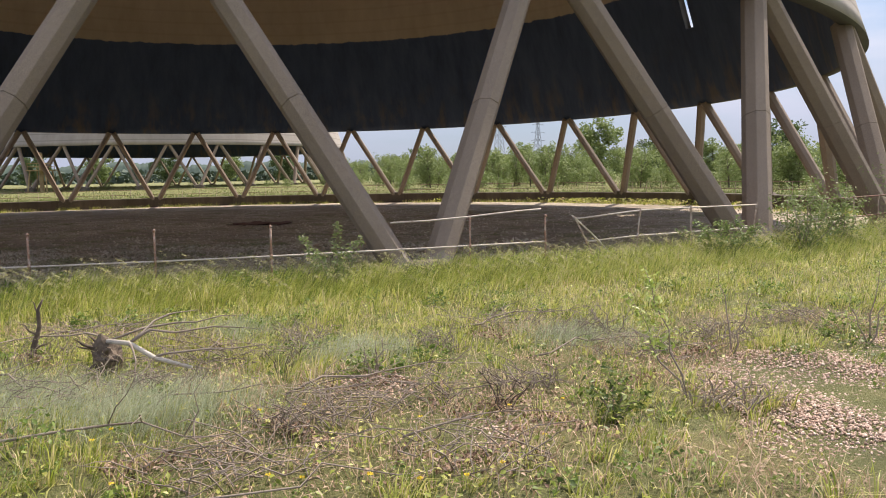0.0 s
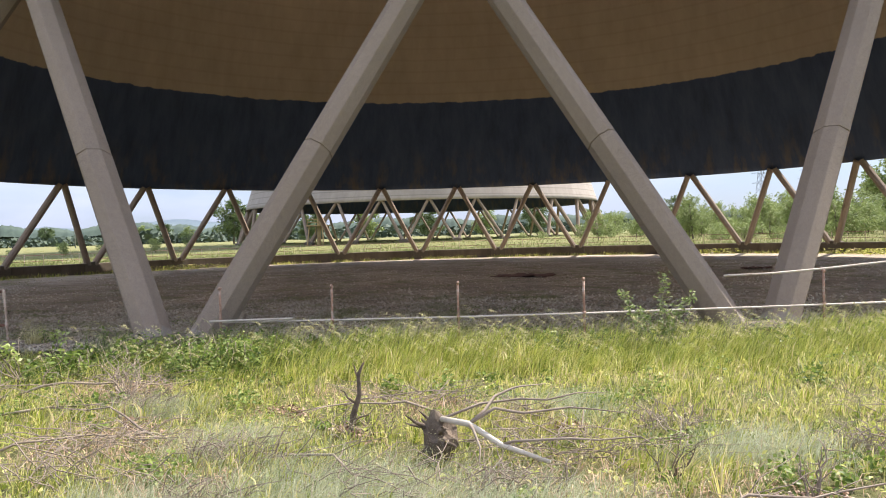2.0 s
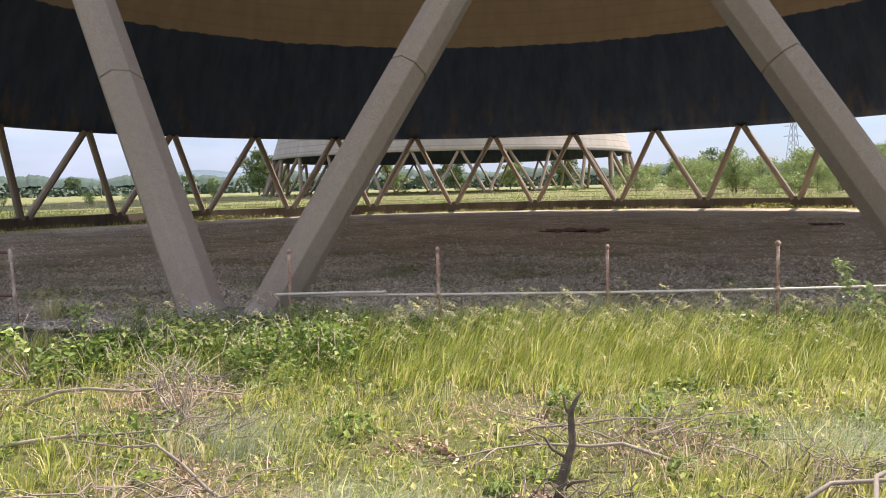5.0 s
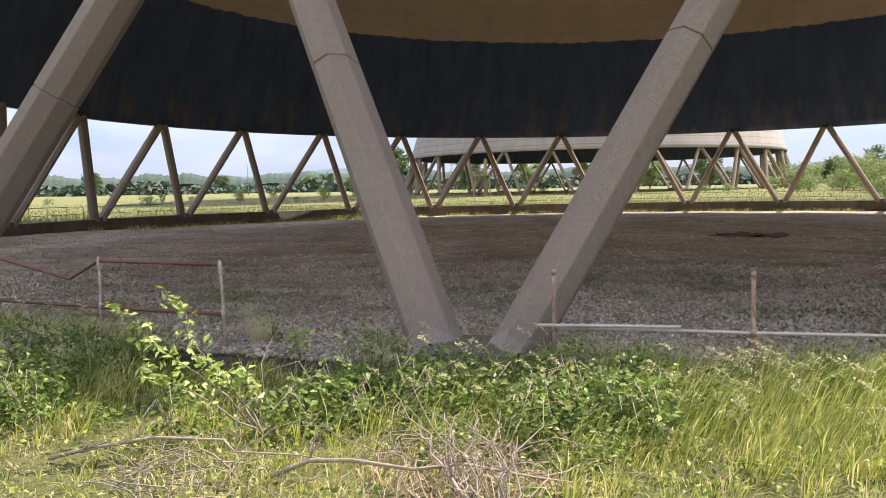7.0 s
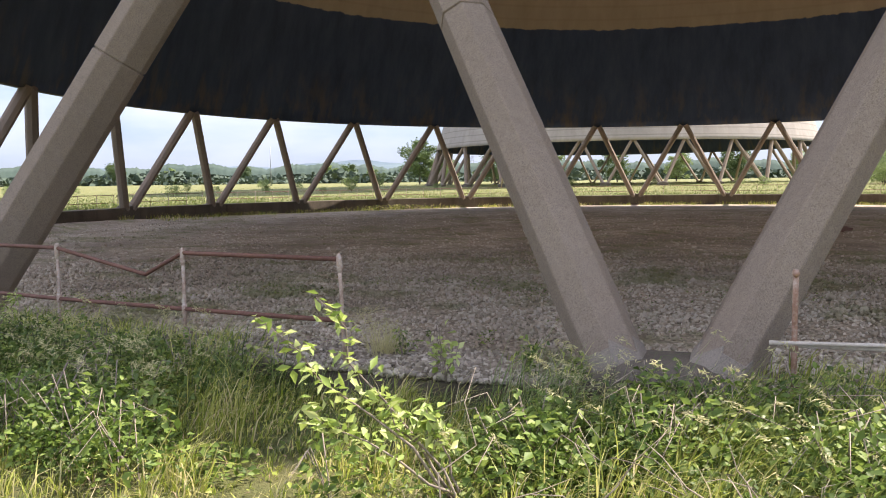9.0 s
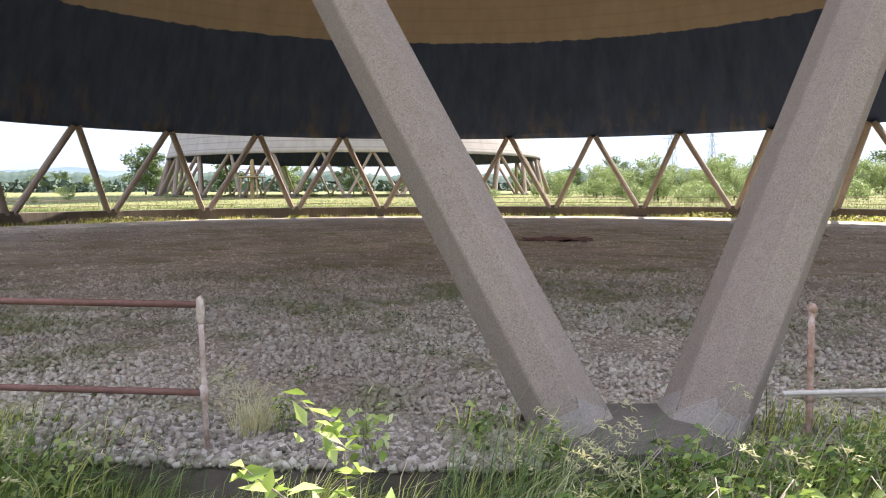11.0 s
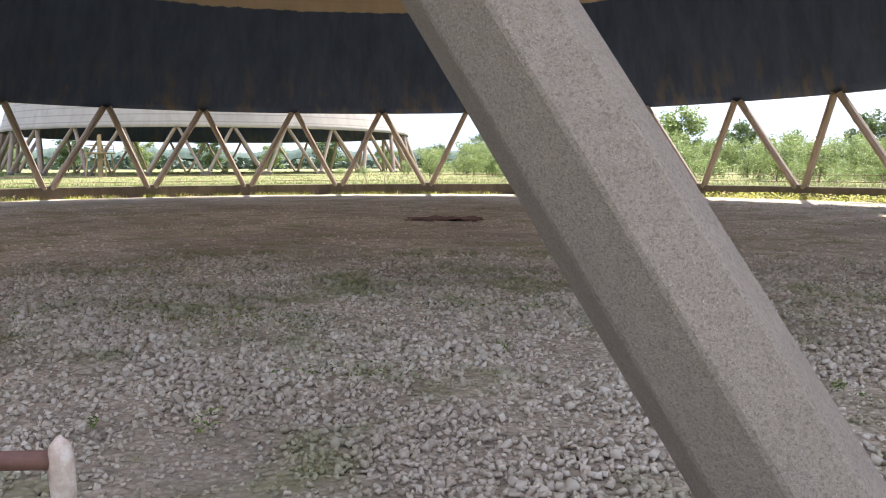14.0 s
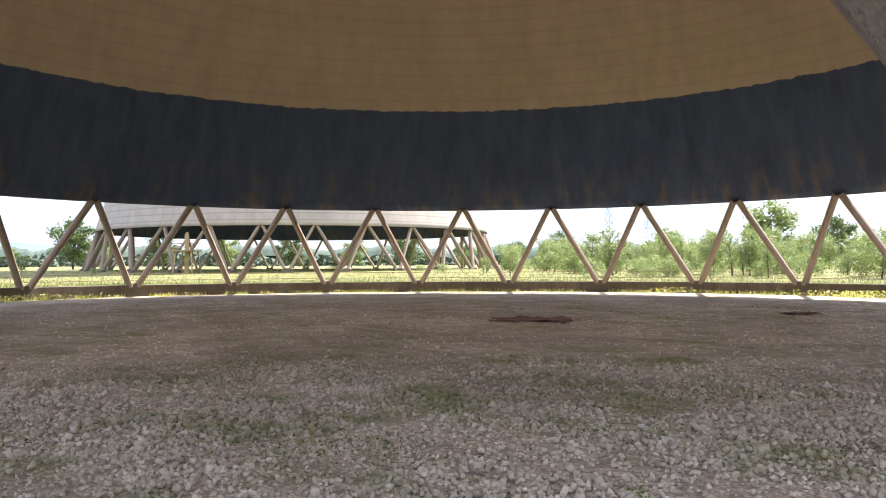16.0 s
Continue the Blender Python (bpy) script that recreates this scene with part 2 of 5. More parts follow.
# building helpers
def mesh_of(name, verts, faces, materials, smooth=False, slots=None):
    me = bpy.data.meshes.new(name)
    me.from_pydata([tuple(v) for v in verts], [], [tuple(f) for f in faces])
    for mt in materials if isinstance(materials, (list, tuple)) else [materials]:
        me.materials.append(mt)
    if slots is not None:
        me.polygons.foreach_set("material_index", slots)
    if smooth:
        me.polygons.foreach_set("use_smooth", [True] * len(me.polygons))
    me.update()
    return me


def big_mesh(name, verts, tris, material, sides=3):
    """A mesh from numpy arrays of corners and of equal-sided faces."""
    me = bpy.data.meshes.new(name)
    v, f = np.asarray(verts, np.float32), np.asarray(tris, np.int32)
    me.vertices.add(len(v))
    me.vertices.foreach_set("co", v.ravel())
    me.loops.add(f.size)
    me.loops.foreach_set("vertex_index", f.ravel())
    me.polygons.add(len(f))
    me.polygons.foreach_set("loop_start", np.arange(0, f.size, sides, dtype=np.int32))
    me.update(calc_edges=True)
    me.materials.append(material)
    return me


def part(name, data, parent, label="", m=None):
    ob = new(name, data)
    ob.parent = parent
    if m is not None:
        ob.matrix_local = m
    if label:
        ob["label"] = label
    return ob


def thing(name, m, label, category, group="", kind=""):
    ob = new(name)
    ob.empty_display_size = 0.2
    ob.matrix_world = m
    return tagged(ob, label, category, group, kind)


def tube(points, radii, sides=8, cap=True):
    """Corners and faces of a bent, tapering pipe."""
    pts = [Vector(p) for p in points]
    if isinstance(radii, (int, float)):
        radii = [radii] * len(pts)
    verts, faces, up = [], [], None
    for i, p in enumerate(pts):
        d = (pts[min(i + 1, len(pts) - 1)] - pts[max(i - 1, 0)]).normalized()
        if up is None:
            up = d.orthogonal().normalized()
        up = (up - d * up.dot(d)).normalized()
        side = d.cross(up)
        for k in range(sides):
            a = 2 * math.pi * k / sides
            verts.append(p + (up * math.cos(a) + side * math.sin(a)) * radii[i])
    for i in range(len(pts) - 1):
        for k in range(sides):
            a, b = i * sides + k, i * sides + (k + 1) % sides
            faces.append((a, b, b + sides, a + sides))
    if cap:
        faces.append(tuple(range(sides))[::-1])
        faces.append(tuple(range((len(pts) - 1) * sides, len(pts) * sides)))
    return verts, faces


def joined(pieces):
    verts, faces = [], []
    for v, f in pieces:
        o = len(verts)
        verts += list(v)
        faces += [tuple(i + o for i in q) for q in f]
    return verts, faces


def smooth_step(a, b, x):
    t = np.clip((np.asarray(x, float) - a) / (b - a), 0.0, 1.0)
    return t * t * (3 - 2 * t)


def wave(x, y, s=1.0):
    """Gentle unevenness of the ground."""
    return (np.sin(x * 0.9 * s + 1.3) * np.cos(y * 0.7 * s + 0.4) + 0.6 * np.sin(x * 2.1 * s - y * 1.7 * s) + 0.4 * np.sin(x * 4.3 * s + y * 3.1 * s + 2.0)) / 2.0


# the plan, in metres, round the axis of the tower
NODES = 28
STEP = 2 * math.pi / NODES
TOP_0 = radians(183.53)
R_FOOT, R_LIP, Z_FOOT, Z_LIP = 36.0, 34.17, 0.35, 6.31
R_THROAT, Z_THROAT, Z_RIM = 20.0, 75.0, 92.0
KERB_TOP, FLOOR = 0.14, -0.85


def shell_radius(z):
    k = (R_LIP ** 2 - R_THROAT ** 2) / (Z_THROAT - Z_LIP) ** 2
    return math.sqrt(R_THROAT ** 2 + k * (Z_THROAT - z) ** 2)


def ground_z(x, y):
    """Height of the land outside the basin."""
    r = np.hypot(x, y)
    rise = smooth_step(30.0, 95.0, y)
    far = smooth_step(150.0, 700.0, r) * 2.0
    return rise + far + 0.05 * wave(x, y, 0.8) * (1 - smooth_step(100.0, 300.0, r)) - 0.02


def floor_z(x, y):
    """Height of the gravel in the basin."""
    bank = 0.42 * smooth_step(33.6, 35.7, np.hypot(x, y)) * smooth_step(10.0, -20.0, y)
    return FLOOR + 0.10 * smooth_step(-22.0, 25.0, y) + 0.035 * wave(x, y, 0.7) + bank


def polar_sheet(name, radii, segments, height, material):
    verts, faces = [], []
    for r in radii:
        a = np.arange(segments) * 2 * math.pi / segments
        x, y = r * np.cos(a), r * np.sin(a)
        verts += list(zip(x, y, height(x, y)))
    for i in range(len(radii) - 1):
        for k in range(segments):
            a, b = i * segments + k, i * segments + (k + 1) % segments
            faces.append((a, a + segments, b + segments, b))
    return new(name, mesh_of(name, verts, faces, material, True))


land = [36.32 * 1.012 ** i for i in range(60)]
while land[-1] < 4500:
    land.append(land[-1] * 1.09)
ground = tagged(polar_sheet("ground", land, 240, ground_z, MAT_SOIL), "rough meadow ground with grass and bare patches", "ground", kind="structure")
bed = tagged(polar_sheet("floor", [0.05] + [0.72 * i for i in range(1, 51)], 200, floor_z, MAT_GRAVEL_BED), "grey-brown gravel floor of a drained basin", "floor", kind="structure")


def ring_wall(name, profile, segments, material):
    verts, faces, n = [], [], len(profile)
    for k in range(segments):
        a = 2 * math.pi * k / segments
        verts += [(r * math.cos(a), r * math.sin(a), z) for r, z in profile]
    for k in range(segments):
        for j in range(n):
            a, b = k * n + j, k * n + (j + 1) % n
            c, d = ((k + 1) % segments) * n + (j + 1) % n, ((k + 1) % segments) * n + j
            faces.append((a, d, c, b))
    return new(name, mesh_of(name, verts, faces, material))


kerb = tagged(ring_wall("basin_wall", [(35.62, -1.1), (35.62, KERB_TOP - 0.03), (35.65, KERB_TOP), (36.37, KERB_TOP), (36.4, KERB_TOP - 0.03), (36.4, -1.1)], 224, MAT_KERB),
              "stained concrete wall round the drained basin", "basin wall", kind="structure")


# cooling towers
def shell_mesh():
    seg, prof = 224, []
    levels = [Z_LIP + 0.55 * i for i in range(24)] + [Z_LIP + 13.2 + 4.9 * i for i in range(14)] + [Z_RIM]
    thick = 0.42
    prof += [(shell_radius(z) - (thick if z > 8 else thick * 1.15), z, 1) for z in reversed(levels)]
    prof += [(shell_radius(z) + 0.03, z, 0) for z in levels]
    n, verts, faces, slots = len(prof), [], [], []
    for k in range(seg):
        a = 2 * math.pi * k / seg
        verts += [(r * math.cos(a), r * math.sin(a), z) for r, z, s in prof]
    half = len(levels)
    for k in range(seg):
        for j in range(n):
            j2, k2 = (j + 1) % n, (k + 1) % seg
            z_mid = (prof[j][1] + prof[j2][1]) / 2
            if k == 9 and 11.2 < z_mid < 13.4:
                continue  # a gap broken through the shell
            faces.append((k * n + j, k2 * n + j, k2 * n + j2, k * n + j2)[::-1])
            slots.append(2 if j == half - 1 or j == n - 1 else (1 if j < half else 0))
    rows_in = [j for j in range(half) if 11.1 < prof[j][1] < 13.5]
    for j in rows_in[:-1]:
        for k in (9, 10):
            o = 2 * half - 1 - j
            faces.append((k * n + j, k * n + j + 1, k * n + o - 1, k * n + o))
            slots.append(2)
    for j in (rows_in[0], rows_in[-1]):
        o = 2 * half - 1 - j
        faces.append((9 * n + j, 10 * n + j, 10 * n + o, 9 * n + o))
        slots.append(2)
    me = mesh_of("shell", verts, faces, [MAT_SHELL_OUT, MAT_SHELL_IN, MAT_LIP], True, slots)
    return me


COLUMN_ACROSS, COLUMN_DEEP = 0.427, 1.45


def column_mesh(length):
    """An eight-sided raking column along its own z, with sharp arrises, a cast joint and a little waist of wear."""
    bm = bmesh.new()
    rad = COLUMN_ACROSS / 2 / math.cos(math.pi / 8)
    rows, marks = [], [0.0, 0.25, length * 0.45 - 0.008, length * 0.45, length * 0.45 + 0.012, length * 0.45 + 0.02, length]
    for z in marks:
        shrink = 0.012 if abs(z - length * 0.45 - 0.006) < 0.007 else 0.0
        ring = []
        for k in range(8):
            a0 = math.pi / 8 + k * math.pi / 4
            for da in (-0.035, 0.035):
                ring.append(bm.verts.new((COLUMN_DEEP * (rad - shrink) * math.cos(a0 + da), (rad - shrink) * math.sin(a0 + da), z)))
        rows.append(ring)
    for a, b in zip(rows, rows[1:]):
        for k in range(16):
            bm.faces.new((a[k], a[(k + 1) % 16], b[(k + 1) % 16], b[k]))
    bm.faces.new(rows[0][::-1])
    bm.faces.new(rows[-1])
    me = bpy.data.meshes.new("column")
    bm.to_mesh(me)
    bm.free()
    me.materials.append(MAT_COLUMN)
    return me


def pedestal_mesh():
    """A low concrete block with a bowed top, on which two columns stand; x runs round the ring, y outwards."""
    bm = bmesh.new()
    ends = []
    for y in (-0.42, -0.36, 0.36, 0.42):
        prof = []
        inset = 0.05 if abs(y) > 0.4 else 0.0
        for i in range(13):
            u = -1 + i / 6
            prof.append(bm.verts.new((u * (0.78 - inset), y, 0.28 - inset - 0.22 * max(0.0, abs(u) - 0.35) / 0.65)))
        prof += [bm.verts.new((0.78 - inset, y, -0.6)), bm.verts.new((-0.78 + inset, y, -0.6))]
        ends.append(prof)
    n = len(ends[0])
    for a, b in zip(ends, ends[1:]):
        for k in range(n):
            bm.faces.new((a[k], b[k], b[(k + 1) % n], a[(k + 1) % n]))
    bm.faces.new(ends[0])
    bm.faces.new(ends[-1][::-1])
    me = bpy.data.meshes.new("pedestal")
    bm.to_mesh(me)
    bm.free()
    me.materials.append(MAT_PEDESTAL)
    return me


def collar_mesh():
    """A ragged mortar patch where a column meets its block."""
    rad = COLUMN_ACROSS / 2 / math.cos(math.pi / 8) + 0.012
    verts, faces = [], []
    for k in range(16):
        a = math.pi / 8 + (k // 2) * math.pi / 4 + (0.04 if k % 2 else -0.04)
        verts += [(COLUMN_DEEP * rad * math.cos(a), rad * math.sin(a), 0.0), (COLUMN_DEEP * rad * math.cos(a), rad * math.sin(a), 0.19 + 0.08 * math.sin(k * 2.3)),
                  (COLUMN_DEEP * (rad - 0.02) * math.cos(a), (rad - 0.02) * math.sin(a), 0.20 + 0.08 * math.sin(k * 2.3))]
    for k in range(16):
        a, b = 3 * k, 3 * ((k + 1) % 16)
        faces += [(a, b, b + 1, a + 1), (a + 1, b + 1, b + 2, a + 2)]
    return mesh_of("mortar_collar", verts, faces, MAT_COLLAR)


def along(p, q):
    """A pose at p whose z runs to q and whose x points away from the tower's axis."""
    p, q = Vector(p), Vector(q)
    z = (q - p).normalized()
    out = Vector((p.x, p.y, 0)).normalized()
    x = (out - z * out.dot(z)).normalized()
    return Matrix.Translation(p) @ Matrix((x, z.cross(x), z)).transposed().to_4x4()


FOOT_GAP, TOP_GAP = 0.37, 0.17
R_COL_FOOT, R_COL_HEAD = 35.8, 33.66


def ring_point(angle, r, z, shift):
    """A point of the ring, moved sideways along it."""
    return Vector((r * math.cos(angle) - shift * math.sin(angle), r * math.sin(angle) + shift * math.cos(angle), z))


tower = thing("cooling_tower", Matrix(), "huge concrete cooling tower shell on raking V columns", "cooling tower", "cooling towers")
part("shell", shell_mesh(), tower, "waisted concrete shell, black bitumen coat inside its foot")
length = (ring_point(0, R_COL_FOOT, Z_FOOT - 0.15, FOOT_GAP) - ring_point(STEP / 2, R_COL_HEAD, Z_LIP + 0.05, -TOP_GAP)).length + 0.16
col_me, ped_me, collar_me = column_mesh(length), pedestal_mesh(), collar_mesh()
for g in range(NODES):
    a = TOP_0 - (g + 0.5) * STEP - 0.001
    part("pedestal", ped_me, tower, "", Matrix.Translation((R_FOOT * math.cos(a), R_FOOT * math.sin(a), 0.0)) @ Matrix.Rotation(a - math.pi / 2, 4, "Z"))
    for side in (-1, 1):
        foot = ring_point(a, R_COL_FOOT, Z_FOOT - 0.15, side * FOOT_GAP)
        head = ring_point(a + side * STEP / 2, R_COL_HEAD, Z_LIP + 0.05, -side * TOP_GAP)
        foot -= (head - foot).normalized() * 0.16
        column = part("column", col_me, tower, "", along(foot, head))
        part("mortar_collar", collar_me, column, "pale mortar patch", Matrix.Translation((0, 0, 0.02)))
copy_thing(tower, pose(-38.5, 106.8, 1.0, 0, 0, 4.25))


# handrail round the basin
POST_H = 0.82


def post_mesh():
    v, f = joined([tube([(0, 0, -0.12), (0.004, 0, 0.3), (-0.004, 0, 0.55), (0, 0, POST_H - 0.03)], 0.0155, 8),
                   tube([(0, 0, POST_H - 0.10), (0, 0, POST_H - 0.08), (0, 0, POST_H), (0, 0, POST_H + 0.03), (0, 0, POST_H + 0.045)], [0.018, 0.022, 0.024, 0.019, 0.006], 10),
                   tube([(0, 0, 0.30), (0, 0, 0.32), (0, 0, 0.37), (0, 0, 0.39)], [0.018, 0.024, 0.024, 0.018], 10)])
    return mesh_of("post", v, f, MAT_PAINT, True)


def bare_post_mesh():
    """A post that has lost its rail: a plain pipe with a rusty eye at the top."""
    v, f = joined([tube([(0, 0, -0.12), (0.004, 0, 0.3), (-0.003, 0, 0.55), (0, 0, POST_H)], 0.0175, 8),
                   tube([(-0.022, 0, POST_H - 0.025), (0.022, 0, POST_H - 0.025)], 0.022, 10),
                   tube([(0, 0, 0.31), (0, 0, 0.38)], 0.024, 10)])
    return mesh_of("post", v, f, MAT_RUST_PAINT, True)


MAT_RUST_PAINT = surface("rust_through_white_paint", (0.14, 0.06, 0.035), (0.66, 0.60, 0.54), 8.0, 28.0, 0.7, 0.4, 0.004, mid=(0.34, 0.20, 0.14))
post_me, bare_post_me = post_mesh(), bare_post_mesh()


def handrail(angles, label, top=True, low=True, rail_mat=None, sag=None, post_lean=()):
    """A run of handrail: posts at the given angles of the ring, with an upper and a lower rail."""
    r = 36.25
    a0 = angles[0]
    rail = thing("handrail", Matrix.Translation((r * math.cos(a0), r * math.sin(a0), KERB_TOP)), label, "handrail", "handrails round the basin")
    inv = rail.matrix_world.inverted()
    tips = []
    for i, a in enumerate(angles):
        lean = post_lean[i] if i < len(post_lean) else (0.0, 0.0)
        m = inv @ Matrix.Translation((r * math.cos(a), r * math.sin(a), KERB_TOP)) @ pose(0, 0, 0, lean[0], lean[1], math.degrees(a))
        part("post", post_me if top else bare_post_me, rail, "", m)
        tips.append(m)
    for on, h, name in ((top, POST_H, "top_rail"), (low, 0.345, "lower_rail")):
        if not on:
            continue
        pts = []
        for i, m in enumerate(tips):
            if i and sag and name == "top_rail" and sag[0] == i:
                pts.append((tips[i - 1] @ Vector((0, 0, h))).lerp(m @ Vector((0, 0, h)), 0.72) - Vector((0, 0, sag[1])))
            pts.append(m @ Vector((0, 0, h)))
        v, f = tube(pts, 0.019 if rail_mat is None else 0.014, 8)
        part(name, mesh_of(name, v, f, rail_mat or MAT_RUST, True), rail)
    return rail


def ring_angle(x, y):
    return math.atan2(y, x)


POST_STEPS = (0.093, 0.28, 0.485, 0.688, 0.88)


def node_angle(g):
    return TOP_0 - (g + 0.5) * STEP


MAT_RAIL_WHITE = surface("weathered_white_rail", (0.30, 0.22, 0.17), (0.66, 0.60, 0.54), 2.5, 30.0, 0.65, 0.3, 0.003, mid=(0.54, 0.48, 0.42))
RAIL_LABEL = "rusty pipe handrail with flaking white posts on the basin wall"
bay = handrail([node_angle(0) + STEP * u for u in POST_STEPS] + [node_angle(0) + STEP * 1.05], RAIL_LABEL)
for g in range(1, NODES):
    if g in (19, 20, 21):
        continue
    copy_thing(bay, Matrix.Rotation(node_angle(g) - node_angle(0), 4, "Z") @ bay.matrix_world)
# beside the way in: two rails, the upper one knocked down between two posts, and an open end
handrail([node_angle(21) + STEP * u for u in (0.02, 0.32, 0.513, 0.706)], "rust-brown pipe handrail with a bent top rail and an open end",
         sag=(2, 0.20), post_lean=[(0, 0), (0, 0), (0, 0), (0, 4)])
# the stretch that has lost its upper rail
handrail([node_angle(20) + STEP * u for u in POST_STEPS[:4]] + [node_angle(19) + STEP * 0.09, node_angle(19) + STEP * 0.27], "white pipe handrail that has lost its top rail", top=False, rail_mat=MAT_RAIL_WHITE)
handrail([node_angle(19) + STEP * u for u in (0.40, 0.52, 0.70, 0.93)], "buckled white pipe handrail in the weeds", rail_mat=MAT_RAIL_WHITE, post_lean=[(30, 0), (-8, 0), (5, 3), (-12, 0)])


def loose_pipe(points, label, mat=None):
    base = Vector(points[0])
    v, f = tube([Vector(p) - base for p in points], 0.014, 8)
    ob = new("loose_pipe", mesh_of("loose_pipe", v, f, mat or MAT_RAIL_WHITE, True))
    ob.location = base
    return tagged(ob, label, "pipe")


def rim(u, z, r=36.24):
    a = node_angle(19) + STEP * u
    return (r * math.cos(a), r * math.sin(a), z)


loose_pipe([rim(-0.08, 0.92), rim(0.0, 0.93), rim(0.093, 0.97), rim(0.2, 1.03), rim(0.26, 1.05)], "loose length of pale pipe on the handrail post")
loose_pipe([rim(0.34, 0.92), rim(0.39, 0.6), rim(0.45, 0.14, 36.3)], "snapped pale pipe leaning from the basin wall")
loose_pipe([rim(-1.0 + 0.075, 0.50, 36.27), rim(-1.0 + 0.17, 0.515, 36.27), rim(-1.0 + 0.215, 0.52, 36.27)], "short spare pipe lying along the lower rail")


# leaves, trees and the distance
def leaf_cards(centres, size, rng, aspect=0.55, droop=0.0, normal_up=0.3):
    """Two-triangle leaves, folded along the midrib, turned at random."""
    n = len(centres)
    d = rng.normal(size=(n, 3))
    d[:, 2] = d[:, 2] * 0.6 - droop
    d /= np.linalg.norm(d, axis=1)[:, None]
    u = rng.normal(size=(n, 3))
    u[:, 2] += normal_up * 3
    s = np.cross(d, u)
    s /= np.linalg.norm(s, axis=1)[:, None] + 1e-9
    nn = np.cross(s, d)
    L = (size * rng.uniform(0.6, 1.3, n))[:, None]
    a, b = centres - d * L / 2, centres + d * L / 2
    m1 = centres + s * L * aspect / 2 + nn * L * 0.12 - d * L * 0.08
    m2 = centres - s * L * aspect / 2 + nn * L * 0.12 - d * L * 0.08
    v = np.stack([a, m1, b, m2], 1).reshape(-1, 3)
    i = np.arange(n)[:, None] * 4
    f = np.concatenate([i + [[0, 1, 2]], i + [[0, 2, 3]]], 1).reshape(-1, 3)
    return v, f


def stack(parts):
    vs, fs, o = [], [], 0
    for v, f in parts:
        vs.append(v)
        fs.append(f + o)
        o += len(v)
    return np.concatenate(vs), np.concatenate(fs)


GREEN_TREE = [(0.2, (0.055, 0.09, 0.035)), (0.5, (0.10, 0.155, 0.055)), (0.8, (0.18, 0.24, 0.085))]
GREEN_SCRUB = [(0.2, (0.12, 0.18, 0.06)), (0.5, (0.22, 0.29, 0.10)), (0.8, (0.36, 0.42, 0.19))]
# far leaves: distance haze is painted in as a blue-green tint
GREEN_HAZED = [(0.2, (0.035, 0.06, 0.05)), (0.8, (0.09, 0.13, 0.085))]
MAT_TREE = island_surface("tree_leaves", GREEN_TREE, 0.6, translucent=0.25)
MAT_SCRUB = island_surface("scrub_leaves", GREEN_SCRUB, 0.55, translucent=0.35)
MAT_FAR_WOOD = island_surface("hazy_wood_leaves", GREEN_HAZED, 0.8)
MAT_BARK = surface("bark", (0.06, 0.05, 0.04), (0.20, 0.17, 0.14), 2.0, 20.0, 0.9, 0.6, 0.02, own=True)


def tree(name, label, height, spread, trunk_h, leaves, leaf, seed, mat, category="tree", upright=False, group=""):
    """A tapered trunk with limbs and a crown of leaf clumps with gaps between them."""
    rng = np.random.default_rng(seed)
    ob = thing(name, Matrix(), label, category, group)
    pieces, tips = [], []
    lean = rng.normal(size=2) * 0.05 * height
    top = np.array([lean[0], lean[1], height * 0.82])
    pieces.append(tube([(0, 0, -0.3), tuple(top * 0.3), tuple(top * 0.65), tuple(top)], [height * 0.022, height * 0.017, height * 0.010, height * 0.003], 6))
    limbs = 11 if not upright else 16
    for i in range(limbs):
        h = trunk_h + (height * 0.8 - trunk_h) * (i + rng.uniform(0, 0.8)) / limbs
        a = i * 2.4 + rng.uniform(-0.5, 0.5)
        k = math.sin(math.pi * min(0.96, max(0.12, (h - trunk_h * 0.6) / (height - trunk_h * 0.6)) ** 0.75))
        reach = spread * (0.35 + 0.65 * k) * rng.uniform(0.6, 1.12)
        start = top * (h / (height * 0.82))
        rise = (0.30 if not upright else 1.1) * reach + rng.uniform(0, 0.06) * height
        end = start + np.array([math.cos(a) * reach, math.sin(a) * reach, rise])
        midp = (start + end) / 2 + np.array([0, 0, 0.08 * reach])
        pieces.append(tube([tuple(start), tuple(midp), tuple(end)], [height * 0.008, height * 0.005, height * 0.002], 4, False))
        tips += [end, midp * 0.4 + end * 0.6, midp]
    tips.append(top + np.array([0, 0, height * 0.12]))
    tips = np.array(tips)
    v, f = joined(pieces)
    part("trunk", mesh_of("trunk", v, f, MAT_BARK, True), ob)
    low = [top * u + rng.normal(size=3) * (spread * 0.35, spread * 0.35, 0.0) for u in np.linspace(0.12, 0.8, 9)] if upright else [top * u + rng.normal(size=3) * (spread * 0.5, spread * 0.5, 0.0) for u in np.linspace(0.18, 0.9, 14)]
    tips = np.concatenate([tips, np.array(low)])
    which = rng.integers(0, len(tips), leaves)
    rad = spread * (0.40 if not upright else 0.32) * rng.uniform(0.6, 1.2, len(tips))
    off = rng.normal(size=(leaves, 3))
    off /= np.linalg.norm(off, axis=1)[:, None]
    off *= (rng.uniform(0, 1, leaves) ** 0.45 * rad[which])[:, None]
    off[:, 2] *= 0.75 if not upright else 1.3
    c = tips[which] + off
    c = c[c[:, 2] > 0.05 * height]
    v, f = leaf_cards(c, leaf, rng)
    part("crown", big_mesh("crown", v, f, mat), ob)
    return ob


def at_bearing(deg, dist, eye=(4.1, -35.7)):
    """A point so many degrees to the right of +y, seen from the way in."""
    b = radians(deg)
    return eye[0] + math.sin(b) * dist, eye[1] + math.cos(b) * dist


